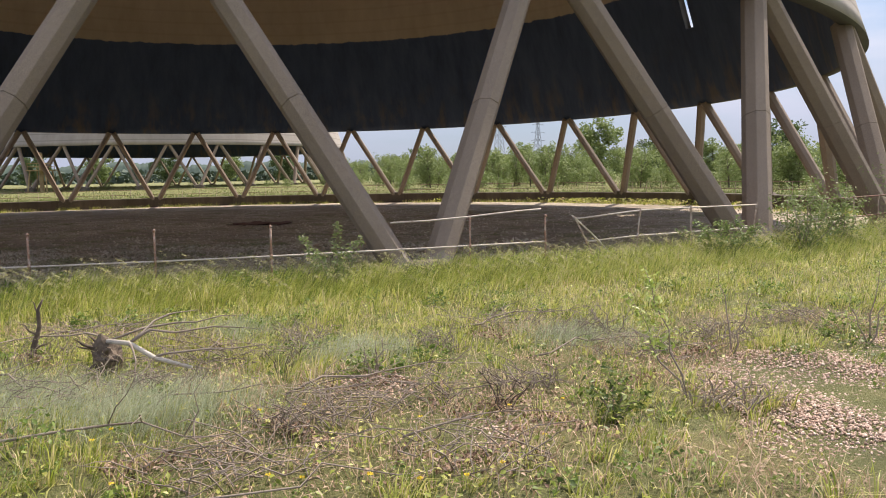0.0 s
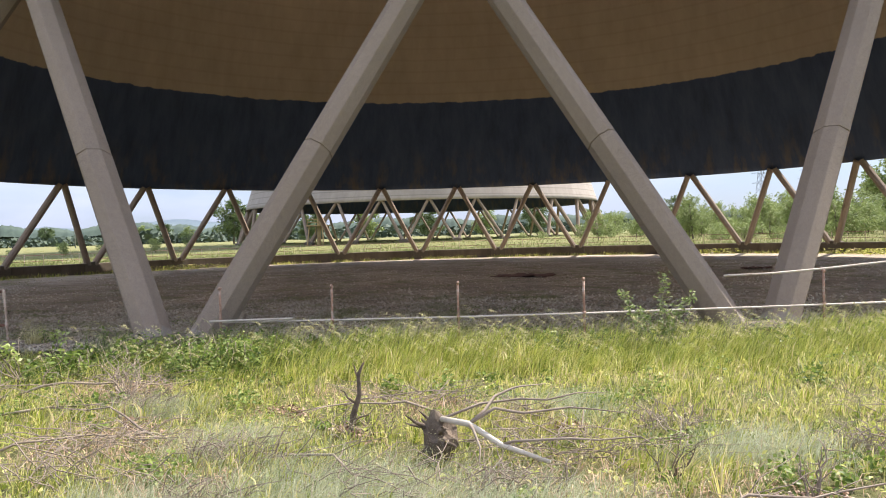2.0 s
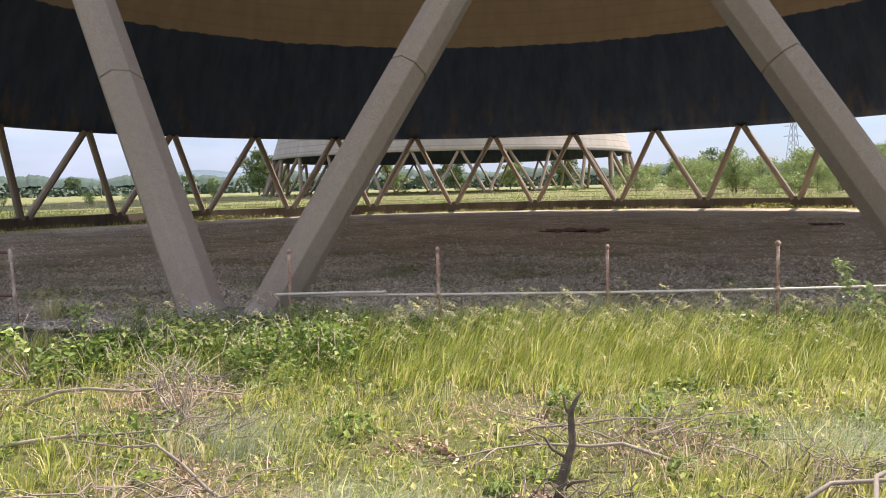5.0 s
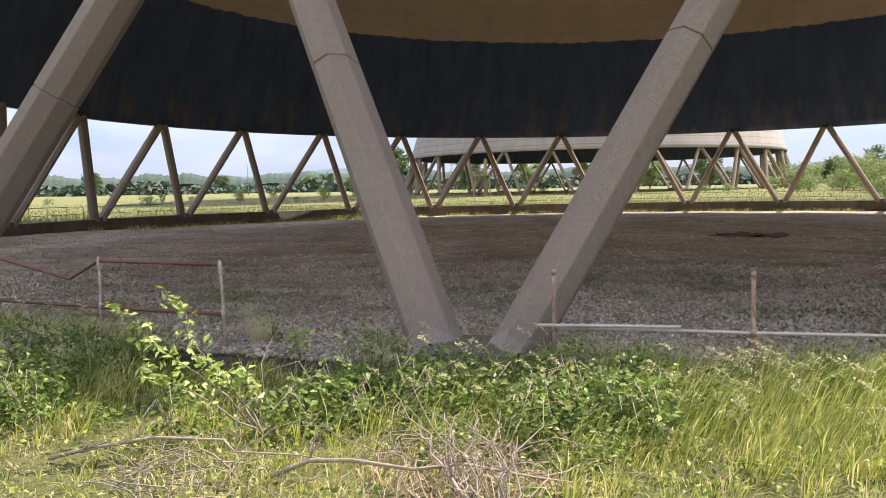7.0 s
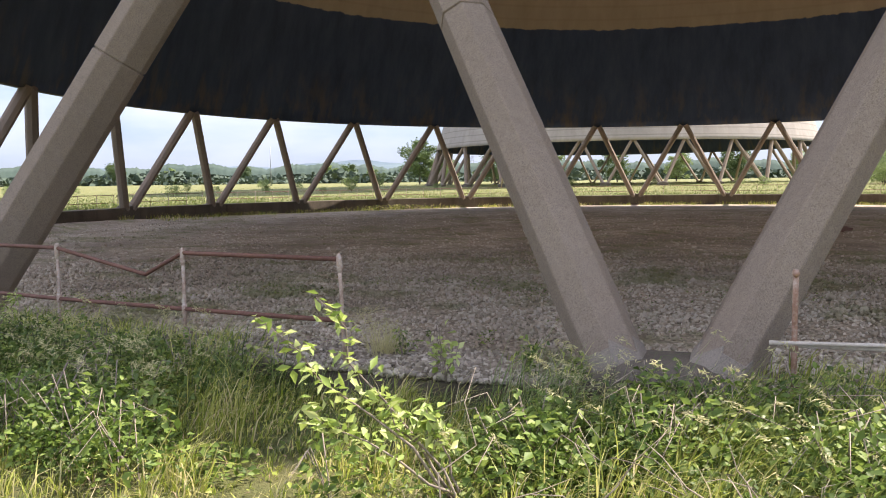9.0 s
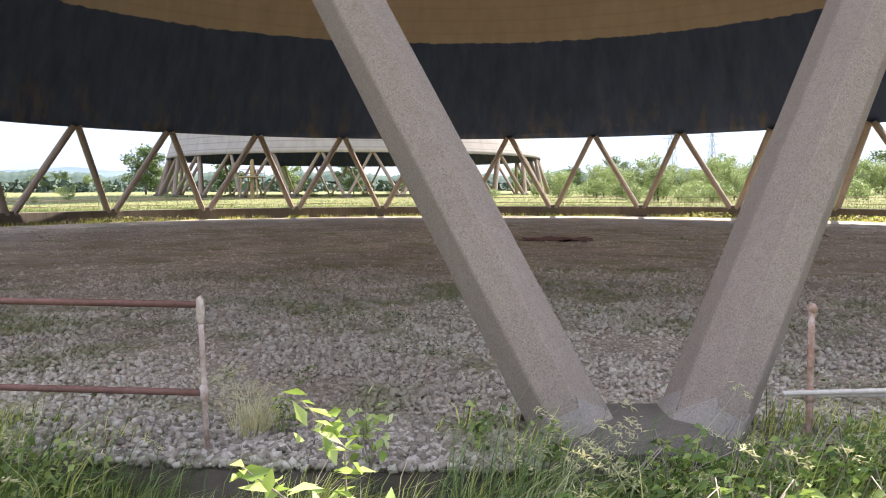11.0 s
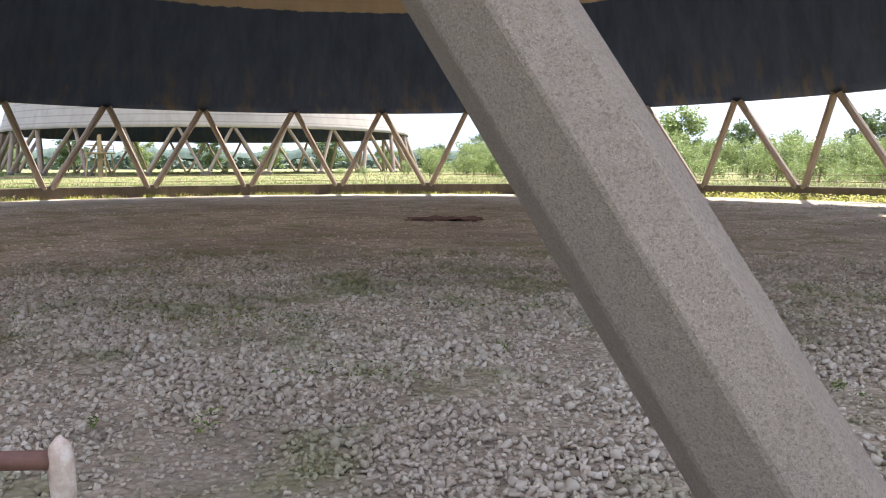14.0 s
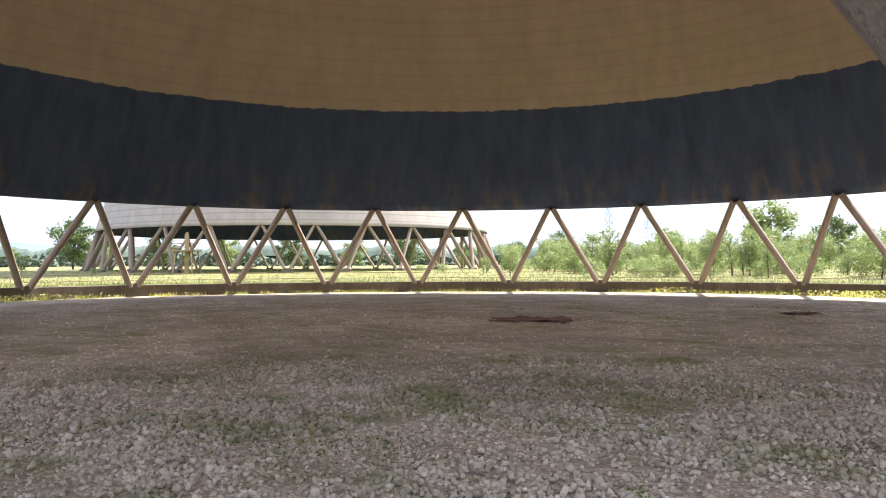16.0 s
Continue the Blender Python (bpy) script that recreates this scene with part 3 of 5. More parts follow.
def gz(x, y):
    return float(ground_z(np.array(float(x)), np.array(float(y))))


def planted(proto, x, y, turn, size):
    z = float(ground_z(np.array(x), np.array(y)))
    return copy_thing(proto, Matrix.Translation((x, y, z)) @ Matrix.Rotation(turn, 4, "Z") @ Matrix.Diagonal((size, size, size, 1)))


# broad trees
rng_b = np.random.default_rng(11)
tree_a = tree("broad_tree", "dark green broad-crowned tree on the meadow", 12.0, 5.2, 1.8, 4600, 0.70, 3, MAT_TREE, group="broad trees")
tree_a.matrix_world = Matrix.Translation((*at_bearing(-31.2, 215.0), 1.2))
tree_b = tree("broad_tree", "rounded green tree above the scrub", 11.0, 4.2, 1.2, 4400, 0.62, 5, MAT_SCRUB, group="broad trees")
tree_b.matrix_world = Matrix.Translation((*at_bearing(15.7, 150.0), 1.4)) 
tree_c = tree("broad_tree", "small rounded tree among the scrub", 7.0, 3.2, 0.6, 3200, 0.42, 8, MAT_TREE, group="broad trees")
tree_c.matrix_world = Matrix.Translation((*at_bearing(2.0, 170.0), 1.6))
for deg, dist, size, proto in ((-52, 400, 0.9, tree_a), (-48.5, 445, 0.8, tree_b), (-43.5, 460, 0.85, tree_a), (-37.5, 450, 0.9, tree_b), (-36.4, 460, 0.9, tree_a), (-34.5, 455, 0.8, tree_b), (-29.5, 220, 0.75, tree_b), (-26, 250, 0.8, tree_a),
                               (-21.5, 240, 0.9, tree_b), (-17, 230, 0.75, tree_a), (-13, 235, 0.8, tree_b), (-9, 240, 0.85, tree_a), (-5, 250, 0.75, tree_b), (-1.5, 260, 0.7, tree_a), (8.8, 190, 0.8, tree_b), (19.7, 160, 0.75, tree_a), (23, 170, 0.7, tree_b),
                               (28, 150, 0.8, tree_a), (33, 160, 0.8, tree_b), (40, 150, 0.9, tree_a), (48, 140, 0.8, tree_b), (57, 150, 0.9, tree_a), (66, 160, 0.8, tree_b), (-62, 300, 0.9, tree_b), (-70, 280, 0.8, tree_a)):
    x, y = at_bearing(deg, dist)
    planted(proto, x, y, float(rng_b.uniform(0, 6.28)), size)

# scrub of young willow and birch beyond the basin
scrub = [tree("willow_scrub", "light green young willow scrub on the meadow", 4.6, 1.8, 0.2, 1500, 0.30, 21, MAT_SCRUB, "bush", True, "scrub"),
         tree("willow_scrub", "light green young willow scrub on the meadow", 3.2, 2.0, 0.1, 1400, 0.28, 22, MAT_SCRUB, "bush", True, "scrub"),
         tree("willow_scrub", "light green young willow scrub on the meadow", 2.1, 1.6, 0.1, 1000, 0.23, 23, MAT_SCRUB, "bush", False, "scrub"),
         tree("birch_sapling", "thin light green birch sapling on the meadow", 5.2, 1.1, 0.5, 1000, 0.24, 24, MAT_SCRUB, "sapling", True, "scrub")]
for ob, deg, dist in zip(scrub, (4.0, 9.5, 1.0, 12.5), (112, 105, 98, 118)):
    ob.matrix_world = Matrix.Translation((*at_bearing(deg, dist), 0.9))
for i in range(170):
    deg = float(rng_b.uniform(-0.5, 34)) if i < 130 else float(rng_b.uniform(34, 75))
    near = 84 if deg < 12 else (78 if deg < 24 else 66)
    dist = near + float(rng_b.uniform(8, 62)) + (14 if deg < 3 else 0)
    if deg > 34:
        dist = float(rng_b.uniform(60, 120))
    x, y = at_bearing(deg, dist)
    if math.hypot(x, y) < 46:
        continue
    kind = int(rng_b.integers(0, 4))
    planted(scrub[kind], x, y, float(rng_b.uniform(0, 6.28)), float(rng_b.uniform(0.6, 1.05)))
for i in range(80):
    deg, dist = float(rng_b.uniform(-2, 40)), float(rng_b.uniform(82, 135))
    x, y = at_bearing(deg, dist)
    planted(scrub[2 if rng_b.uniform() < 0.7 else 1], x, y, float(rng_b.uniform(0, 6.28)), float(rng_b.uniform(0.6, 1.1)))
for i in range(34):
    deg, dist = float(rng_b.uniform(-64, -1)), float(rng_b.uniform(100, 180))
    x, y = at_bearing(deg, dist)
    if math.hypot(x + 38.5, y - 106.8) < 40 and rng_b.uniform() < 0.85:
        continue
    planted(scrub[2 if rng_b.uniform() < 0.8 else 1], x, y, float(rng_b.uniform(0, 6.28)), float(rng_b.uniform(0.35, 0.75)))


# far woods and hills
def wood_belt():
    rng = np.random.default_rng(31)
    parts = []
    for deg in np.arange(-88, 92, 0.28):
        for row in range(2):
            dist = (430 + 240 * row) + rng.uniform(-40, 60) + (60 if deg > 0 else 0)
            x, y = at_bearing(deg + rng.uniform(-0.3, 0.3), dist)
            h = (rng.uniform(5.0, 8.0) + 2.0 * math.sin(deg * 0.8) * math.sin(deg * 0.31 + 1)) * (1 + 0.5 * row) * (0.8 if deg > 0 else 1.0)
            n = 46
            c = np.clip(rng.normal(size=(n, 3)), -1.5, 1.2) * (h * 0.6, h * 0.6, h * 0.24) + (x, y, 1.6 + h * 0.36)
            parts.append(leaf_cards(c, h * 0.4, rng, 0.85))
    return stack(parts)


def wood_mass(dist, low, high, seed):
    """The closed body of a far wood: a long uneven bank."""
    rng = np.random.default_rng(seed)
    degs = np.arange(-90, 92, 0.12)
    h = low + (high - low) * (0.5 + 0.3 * np.sin(degs * 0.7 + seed) + 0.2 * np.sin(degs * 2.3)) + rng.normal(0, 0.35, len(degs))
    verts = []
    for d, z in zip(degs, h):
        for dd, zz in ((-8, 0.5), (-5, 0.75), (0, 1.0), (8, 0.2)):
            x, y = at_bearing(d, dist + dd)
            verts.append((x, y, 1.5 + z * zz))
    faces = [(i * 4 + k, i * 4 + 4 + k, i * 4 + 5 + k, i * 4 + 1 + k) for i in range(len(degs) - 1) for k in range(3)]
    return np.array(verts), faces


# the bank's blue-green also holds the haze, as colour
MAT_WOOD_MASS = surface("hazy_wood_mass", (0.035, 0.06, 0.055), (0.08, 0.115, 0.09), 0.08, 0.4, 1.0, 0.0, 0.1)
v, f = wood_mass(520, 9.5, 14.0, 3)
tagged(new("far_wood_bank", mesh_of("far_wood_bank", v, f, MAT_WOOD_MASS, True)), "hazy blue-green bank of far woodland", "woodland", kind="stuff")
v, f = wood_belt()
tagged(new("far_wood", big_mesh("far_wood", v, f, MAT_FAR_WOOD)), "hazy blue-green belt of distant woodland", "woodland", kind="stuff")


def hill_mesh(dist, height, seed, lo, hi, sink):
    rng = np.random.default_rng(seed)
    ph = rng.uniform(0, 6.28, 8)
    verts, faces, n = [], [], 160
    for i in range(n + 1):
        deg = lo + (hi - lo) * i / n
        u = radians(deg)
        h = height * (0.55 + 0.22 * math.sin(6 * u + ph[0]) + 0.12 * math.sin(14 * u + ph[1]) + 0.05 * math.sin(37 * u + ph[2]) + 0.03 * math.sin(90 * u + ph[3]))
        for k, (d, z) in enumerate(((dist - 900, 2.0), (dist - 350, h * 0.55), (dist, h), (dist + 500, sink))):
            x, y = at_bearing(deg, d)
            verts.append((x, y, z))
    for i in range(n):
        for k in range(3):
            a = i * 4 + k
            faces.append((a, a + 4, a + 5, a + 1))
    return verts, faces


# blue of the distant air is mixed into the hills' own colour
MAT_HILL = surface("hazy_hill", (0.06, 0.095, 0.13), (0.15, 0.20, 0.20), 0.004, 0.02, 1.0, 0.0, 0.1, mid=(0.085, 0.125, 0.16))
v, f = hill_mesh(3000, 100, 4, -95, -2, 0)
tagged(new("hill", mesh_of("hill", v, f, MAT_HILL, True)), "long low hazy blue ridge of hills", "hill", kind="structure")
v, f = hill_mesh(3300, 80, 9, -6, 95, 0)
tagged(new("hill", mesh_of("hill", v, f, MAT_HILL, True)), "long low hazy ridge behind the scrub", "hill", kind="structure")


# pylons and mast
MAT_STEEL = surface("galvanised_steel", (0.22, 0.24, 0.27), (0.34, 0.36, 0.4), 0.5, 8.0, 0.5, 0.1, 0.01, metal=0.4, own=True)


def pylon(h):
    ob = thing("pylon", Matrix(), "grey lattice steel electricity pylon", "pylon", "pylons")

    def half(z):
        return 4.2 * (1 - z / h) ** 1.25 + 0.75

    corners = [(-1, -1), (1, -1), (1, 1), (-1, 1)]
    levels = [0, 0.18 * h, 0.34 * h, 0.47 * h, 0.58 * h, 0.68 * h, 0.78 * h, 0.88 * h, h]
    body = []
    for cx, cy in corners:
        leg = tube([(cx * half(z), cy * half(z), z) for z in levels], 0.16, 4)
        part("leg", mesh_of("leg", *leg, MAT_STEEL), ob)
    for z0, z1 in zip(levels, levels[1:]):
        for i in range(4):
            (ax, ay), (bx, by) = corners[i], corners[(i + 1) % 4]
            body.append(tube([(ax * half(z0), ay * half(z0), z0), (bx * half(z1), by * half(z1), z1)], 0.09, 3))
            body.append(tube([(bx * half(z0), by * half(z0), z0), (ax * half(z1), ay * half(z1), z1)], 0.09, 3))
    part("bracing", mesh_of("bracing", *joined(body), MAT_STEEL), ob)
    for z in (0.62 * h, 0.76 * h, 0.9 * h):
        w = 7.5 if z < 0.8 * h else 6.0
        part("cross_arm", mesh_of("cross_arm", *joined([tube([(-w, 0, z), (0, 0.6, z + 1.3), (w, 0, z)], 0.12, 4), tube([(-w, 0, z), (w, 0, z)], 0.12, 4)]), MAT_STEEL), ob)
    return ob


p1 = pylon(50.0)
p1.matrix_world = Matrix.Translation((*at_bearing(5.1, 620), 2.0)) @ Matrix.Rotation(0.5, 4, "Z")
copy_thing(p1, Matrix.Translation((*at_bearing(7.7, 720), 2.0)) @ Matrix.Rotation(0.5, 4, "Z"))
copy_thing(p1, Matrix.Translation((*at_bearing(-27.5, 1250), 2.0)) @ Matrix.Rotation(0.3, 4, "Z"))
for deg, d in ((-41.8, 260), (-51.5, 420)):
    x, y = at_bearing(deg, d)
    v, f = tube([(0, 0, -0.5), (0, 0, 6), (0, 0, 12.5)], [0.16, 0.12, 0.08], 8)
    mast = new("mast", mesh_of("mast", v, f, MAT_STEEL, True))
    mast.location = (x, y, float(ground_z(np.array(x), np.array(y))))
    tagged(mast, "slim grey pole on the meadow", "pole", "poles")


# steel gantry that stands below the far tower
MAT_YELLOWED = surface("rusty_yellow_paint", (0.16, 0.09, 0.04), (0.50, 0.40, 0.20), 1.2, 12.0, 0.7, 0.3, 0.01, mid=(0.34, 0.25, 0.12), own=True)
gantry = thing("gantry", Matrix.Translation((-43.5, 70.5, gz(-43.5, 70.5))), "rusty yellow steel gantry with a railed platform", "gantry")
for gx in (-1.1, 1.1):
    for gy in (-1.1, 1.1):
        part("leg", mesh_of("leg", *tube([(gx * 1.3, gy * 1.3, -0.3), (gx, gy, 3.0)], 0.11, 6), MAT_YELLOWED), gantry)
        part("rail_post", mesh_of("rail_post", *tube([(gx * 1.2, gy * 1.2, 3.1), (gx * 1.2, gy * 1.2, 4.1)], 0.04, 5), MAT_YELLOWED), gantry)
slab = bmesh.new()
bmesh.ops.create_cube(slab, size=1.0, matrix=Matrix.Translation((0, 0, 3.06)) @ Matrix.Diagonal((3.0, 3.0, 0.16, 1)))
bmesh.ops.bevel(slab, geom=slab.edges[:], offset=0.03, segments=1, affect="EDGES")
deck = bpy.data.meshes.new("deck")
slab.to_mesh(deck)
slab.free()
deck.materials.append(MAT_YELLOWED)
part("deck", deck, gantry)
part("guard_rail", mesh_of("guard_rail", *joined([tube([(-1.32, -1.32, h), (1.32, -1.32, h), (1.32, 1.32, h), (-1.32, 1.32, h), (-1.32, -1.32, h)], 0.04, 5) for h in (3.6, 4.1)]), MAT_YELLOWED), gantry)
part("mast", mesh_of("mast", *tube([(0, 0, -0.3), (0, 0, 3.0), (0, 0, 5.2), (0.1, 0, 5.6)], [0.36, 0.3, 0.3, 0.2], 10), MAT_YELLOWED), gantry)


# grass and weeds
GRASS_STOPS = [(0.20, (0.09, 0.13, 0.02)), (0.34, (0.27, 0.34, 0.045)), (0.50, (0.48, 0.52, 0.11)), (0.66, (0.66, 0.61, 0.23)), (0.82, (0.78, 0.65, 0.43))]
LUSH_STOPS = [(0.15, (0.12, 0.18, 0.03)), (0.45, (0.38, 0.46, 0.085)), (0.8, (0.70, 0.68, 0.24))]
MAT_GRASS = island_surface("meadow_grass", GRASS_STOPS, 0.5, translucent=0.45, spread=0.62, patch=0.9)
MAT_LUSH = island_surface("lush_grass", LUSH_STOPS, 0.45, translucent=0.5, spread=0.75, patch=1.5)
MAT_SEDGE = island_surface("sedge_leaves", [(0.15, (0.07, 0.12, 0.035)), (0.5, (0.16, 0.23, 0.075)), (0.8, (0.34, 0.40, 0.16))], 0.45, translucent=0.4, spread=0.7, patch=1.5)
MAT_SEED = island_surface("grass_seed_heads", [(0.2, (0.44, 0.42, 0.20)), (0.8, (0.74, 0.68, 0.42))], 0.8, translucent=0.3)
MAT_STRAW = island_surface("dead_grass", [(0.15, (0.19, 0.11, 0.075)), (0.5, (0.50, 0.35, 0.24)), (0.8, (0.74, 0.57, 0.42))], 0.85, translucent=0.2)
MAT_HERB = island_surface("weed_leaves", [(0.15, (0.06, 0.11, 0.025)), (0.5, (0.15, 0.22, 0.05)), (0.8, (0.38, 0.43, 0.13))], 0.45, translucent=0.4, spread=0.6)
MAT_BRAMBLE = island_surface("bramble_leaves", [(0.15, (0.07, 0.12, 0.025)), (0.5, (0.17, 0.26, 0.05)), (0.75, (0.26, 0.35, 0.08)), (0.95, (0.38, 0.44, 0.12))], 0.55, translucent=0.4, spread=0.75, patch=1.2)
MAT_DOWNY = island_surface("downy_grass", [(0.2, (0.30, 0.36, 0.20)), (0.6, (0.50, 0.54, 0.36)), (0.9, (0.66, 0.66, 0.52))], 0.7, translucent=0.35, spread=0.6)
MAT_WILLOW = island_surface("willow_leaves", [(0.2, (0.24, 0.34, 0.07)), (0.5, (0.40, 0.50, 0.13)), (0.8, (0.58, 0.64, 0.28))], 0.45, translucent=0.4, spread=0.7)
MAT_TWIG = surface("dead_wood", (0.13, 0.10, 0.08), (0.40, 0.34, 0.28), 2.5, 30.0, 0.9, 0.5, 0.004, mid=(0.27, 0.22, 0.18))
MAT_PALE_WOOD = surface("bleached_wood", (0.30, 0.26, 0.21), (0.66, 0.62, 0.54), 3.0, 26.0, 0.85, 0.5, 0.006, mid=(0.52, 0.47, 0.40))
MAT_GREY_WOOD = surface("grey_dead_wood", (0.18, 0.14, 0.10), (0.50, 0.42, 0.33), 3.0, 26.0, 0.9, 0.5, 0.005, mid=(0.34, 0.275, 0.21))
MAT_ROOT = surface("rotten_root", (0.05, 0.038, 0.028), (0.26, 0.20, 0.15), 4.0, 24.0, 0.95, 0.8, 0.02, mid=(0.13, 0.10, 0.075))


def blades(x, y, z, height, width, lean, heading, rng):
    """Curved grass blades of three triangles; heading is the way they lean."""
    n = len(x)
    hx, hy = np.cos(heading), np.sin(heading)
    face = heading + np.pi / 2 + rng.uniform(-0.9, 0.9, n)
    sx, sy = np.cos(face) * width / 2, np.sin(face) * width / 2
    root = np.stack([x, y, z - 0.02], 1)
    side = np.stack([sx, sy, np.zeros(n)], 1)
    m = root + np.stack([hx * lean * height * 0.32, hy * lean * height * 0.32, height * 0.58], 1)
    t = root + np.stack([hx * lean * height, hy * lean * height, height * np.sqrt(np.clip(1 - 0.55 * lean ** 2, 0.15, 1))], 1)
    v = np.stack([root - side, root + side, m - side * 0.8, m + side * 0.8, t], 1).reshape(-1, 3)
    i = np.arange(n)[:, None] * 5
    f = np.concatenate([i + [[0, 1, 3]], i + [[0, 3, 2]], i + [[2, 3, 4]]], 1).reshape(-1, 3)
    return v, f, t


WIND = 0.35
BARE = [(17.5, -40.4, 1.3), (17.2, -41.6, 1.0), (18.9, -39.7, 1.2), (14.5, -41.4, 0.3), (13.7, -40.3, 0.35)]
DRY = [(13.5, -40.5, 1.1), (13.2, -42.0, 0.9), (14.5, -41.5, 1.0), (16.3, -39.5, 1.0), (15.4, -39.5, 0.7), (14.8, -40.6, 0.9), (17.2, -37.7, 0.7), (9.8, -37.6, 0.5), (7.4, -38.0, 0.6), (8.7, -39.8, 0.85), (10.9, -38.1, 0.6), (12.2, -40.1, 0.7), (15.0, -38.0, 0.6), (7.3, -37.9, 0.6), (18.6, -38.0, 0.9), (11.3, -41.6, 0.5), (9.9, -40.6, 0.5), (16.0, -42.2, 0.8)]


def patchy(x, y, s, seed):
    p = np.random.default_rng(seed).uniform(0, 6.28, 6)
    return 0.5 + 0.25 * (np.sin(x * s + p[0]) * np.cos(y * s * 1.1 + p[1]) + 0.6 * np.sin((x + y) * s * 1.9 + p[2]) + 0.5 * np.sin((x - y) * s * 3.1 + p[3]))


def bareness(x, y):
    b = np.zeros_like(x)
    for cx, cy, r in BARE:
        b = np.maximum(b, 1 - smooth_step(0.6 * r, 1.15 * r, np.hypot(x - cx, y - cy)))
    return b


def dryness(x, y):
    b = np.zeros_like(x)
    for cx, cy, r in DRY:
        b = np.maximum(b, 1 - smooth_step(0.35 * r, 1.3 * r, np.hypot(x - cx, y - cy)))
    return b


def path_y(x):
    """The line walked, as y over x."""
    return np.interp(x, [3.5, 4.6, 5.3, 7.1, 9.3, 12.5, 14.3, 30.0], [-35.5, -37.4, -39.2, -40.7, -41.7, -44.1, -46.4, -60.0])


def sow(count, xr, rr, seed, keep=None):
    """Points over a stretch of the meadow outside the basin wall."""
    rng = np.random.default_rng(seed)
    x = rng.uniform(xr[0], xr[1], count)
    r = rr[0] + (rr[1] - rr[0]) * rng.uniform(0, 1, count) ** 1.15
    y = -np.sqrt(np.clip(r * r - x * x, 0, None))
    ok = (np.abs(x) < r * 0.97)
    ok &= rng.uniform(0, 1, count) > bareness(x, y) * 0.96
    if keep is not None:
        ok &= rng.uniform(0, 1, count) < keep(x, y)
    return x[ok], y[ok], rng


def rad(x, y):
    return np.hypot(x, y)


# meadow grass: tufts, with a thin growth between them
def tufts(x, y, h, per, rng, wide, spread=0.05, wind=0.6, width=(0.005, 0.013)):
    """Blades that rise from shared roots and fall outwards, pushed over by the wind."""
    n = len(x)
    a = rng.uniform(0, 6.28, (n, per))
    rr = spread * np.sqrt(rng.uniform(0, 1, (n, per))) * (0.5 + wide)[:, None]
    bx, by = (x[:, None] + rr * np.cos(a)).ravel(), (y[:, None] + rr * np.sin(a)).ravel()
    hx = np.cos(a) + wind * math.cos(WIND) + rng.normal(0, 0.35, (n, per))
    hy = np.sin(a) + wind * math.sin(WIND) + rng.normal(0, 0.35, (n, per))
    hh = (h[:, None] * rng.uniform(0.45, 1.15, (n, per))).ravel()
    v, f, t = blades(bx, by, ground_z(bx, by), hh, rng.uniform(*width, n * per), rng.uniform(0.25, 1.15, n * per), np.arctan2(hy, hx).ravel(), rng)
    return v, f


x, y, rng = sow(24000, (-5, 27), (36.6, 47.3), 41, lambda x, y: (0.25 + 0.75 * patchy(x, y, 1.3, 2)) * (1 - 0.93 * dryness(x, y)))
clear = smooth_step(0.2, 0.9, np.abs(y - path_y(x)))
tall = 1 - smooth_step(37.3, 39.0, rad(x, y))
h = rng.uniform(0.06, 0.22, len(x)) * (0.45 + 1.2 * patchy(x, y, 1.9, 5)) * (1 + 0.6 * tall) * (0.45 + 0.55 * clear)
t1 = tufts(x, y, h, 16, rng, rng.uniform(0.2, 1.2, len(x)), 0.045, 0.8, (0.004, 0.0105))
x, y, rng = sow(95000, (-5, 27), (36.6, 47.3), 42, lambda x, y: 1 - 0.85 * dryness(x, y))
h = rng.uniform(0.03, 0.12, len(x))
t2 = blades(x, y, ground_z(x, y), h, rng.uniform(0.004, 0.009, len(x)), rng.uniform(0.3, 1.2, len(x)), rng.uniform(0, 6.28, len(x)), rng)[:2]
v, f = stack([t1, t2])
tagged(new("meadow_grass", big_mesh("meadow_grass", v, f, MAT_GRASS)), "short sunlit yellow-green meadow grass in tufts", "grass", kind="stuff")

# clover and other small leaves in the turf
x, y, rng = sow(70000, (-5, 29), (36.8, 47.0), 44, lambda x, y: np.clip(patchy(x, y, 1.5, 33) * 1.7 - 0.45, 0.04, 1))
c = np.stack([x, y, ground_z(x, y) + rng.uniform(0.015, 0.09, len(x))], 1)
v, f = leaf_cards(c, 0.042, rng, 0.6, 0.0, 0.8)
tagged(new("meadow_herbs", big_mesh("meadow_herbs", v, f, MAT_LUSH)), "small green leaves of herbs in the turf", "herbs", kind="stuff")

# dead grass and litter lying flat
x, y, rng = sow(110000, (-4, 27), (37.2, 47.5), 43, lambda x, y: np.clip(dryness(x, y) * 1.0 + np.clip(patchy(x, y, 1.1, 9) - 0.5, 0, 1) * 0.8, 0.05, 1))
straw = blades(x, y, ground_z(x, y) + 0.015, rng.uniform(0.05, 0.20, len(x)), rng.uniform(0.003, 0.007, len(x)), rng.uniform(0.85, 1.35, len(x)), rng.uniform(0, 6.28, len(x)), rng)[:2]
x, y, rng = sow(60000, (-4, 27), (37.4, 47.2), 45, lambda x, y: np.clip(dryness(x, y), 0.03, 1))
bits = leaf_cards(np.stack([x, y, ground_z(x, y) + rng.uniform(0.005, 0.05, len(x))], 1), 0.03, rng, 0.5, 0.0, 1.0)
v, f = stack([straw, bits])
tagged(new("dead_grass", big_mesh("dead_grass", v, f, MAT_STRAW)), "pale brown dead grass and litter on the ground", "dead grass", kind="stuff")

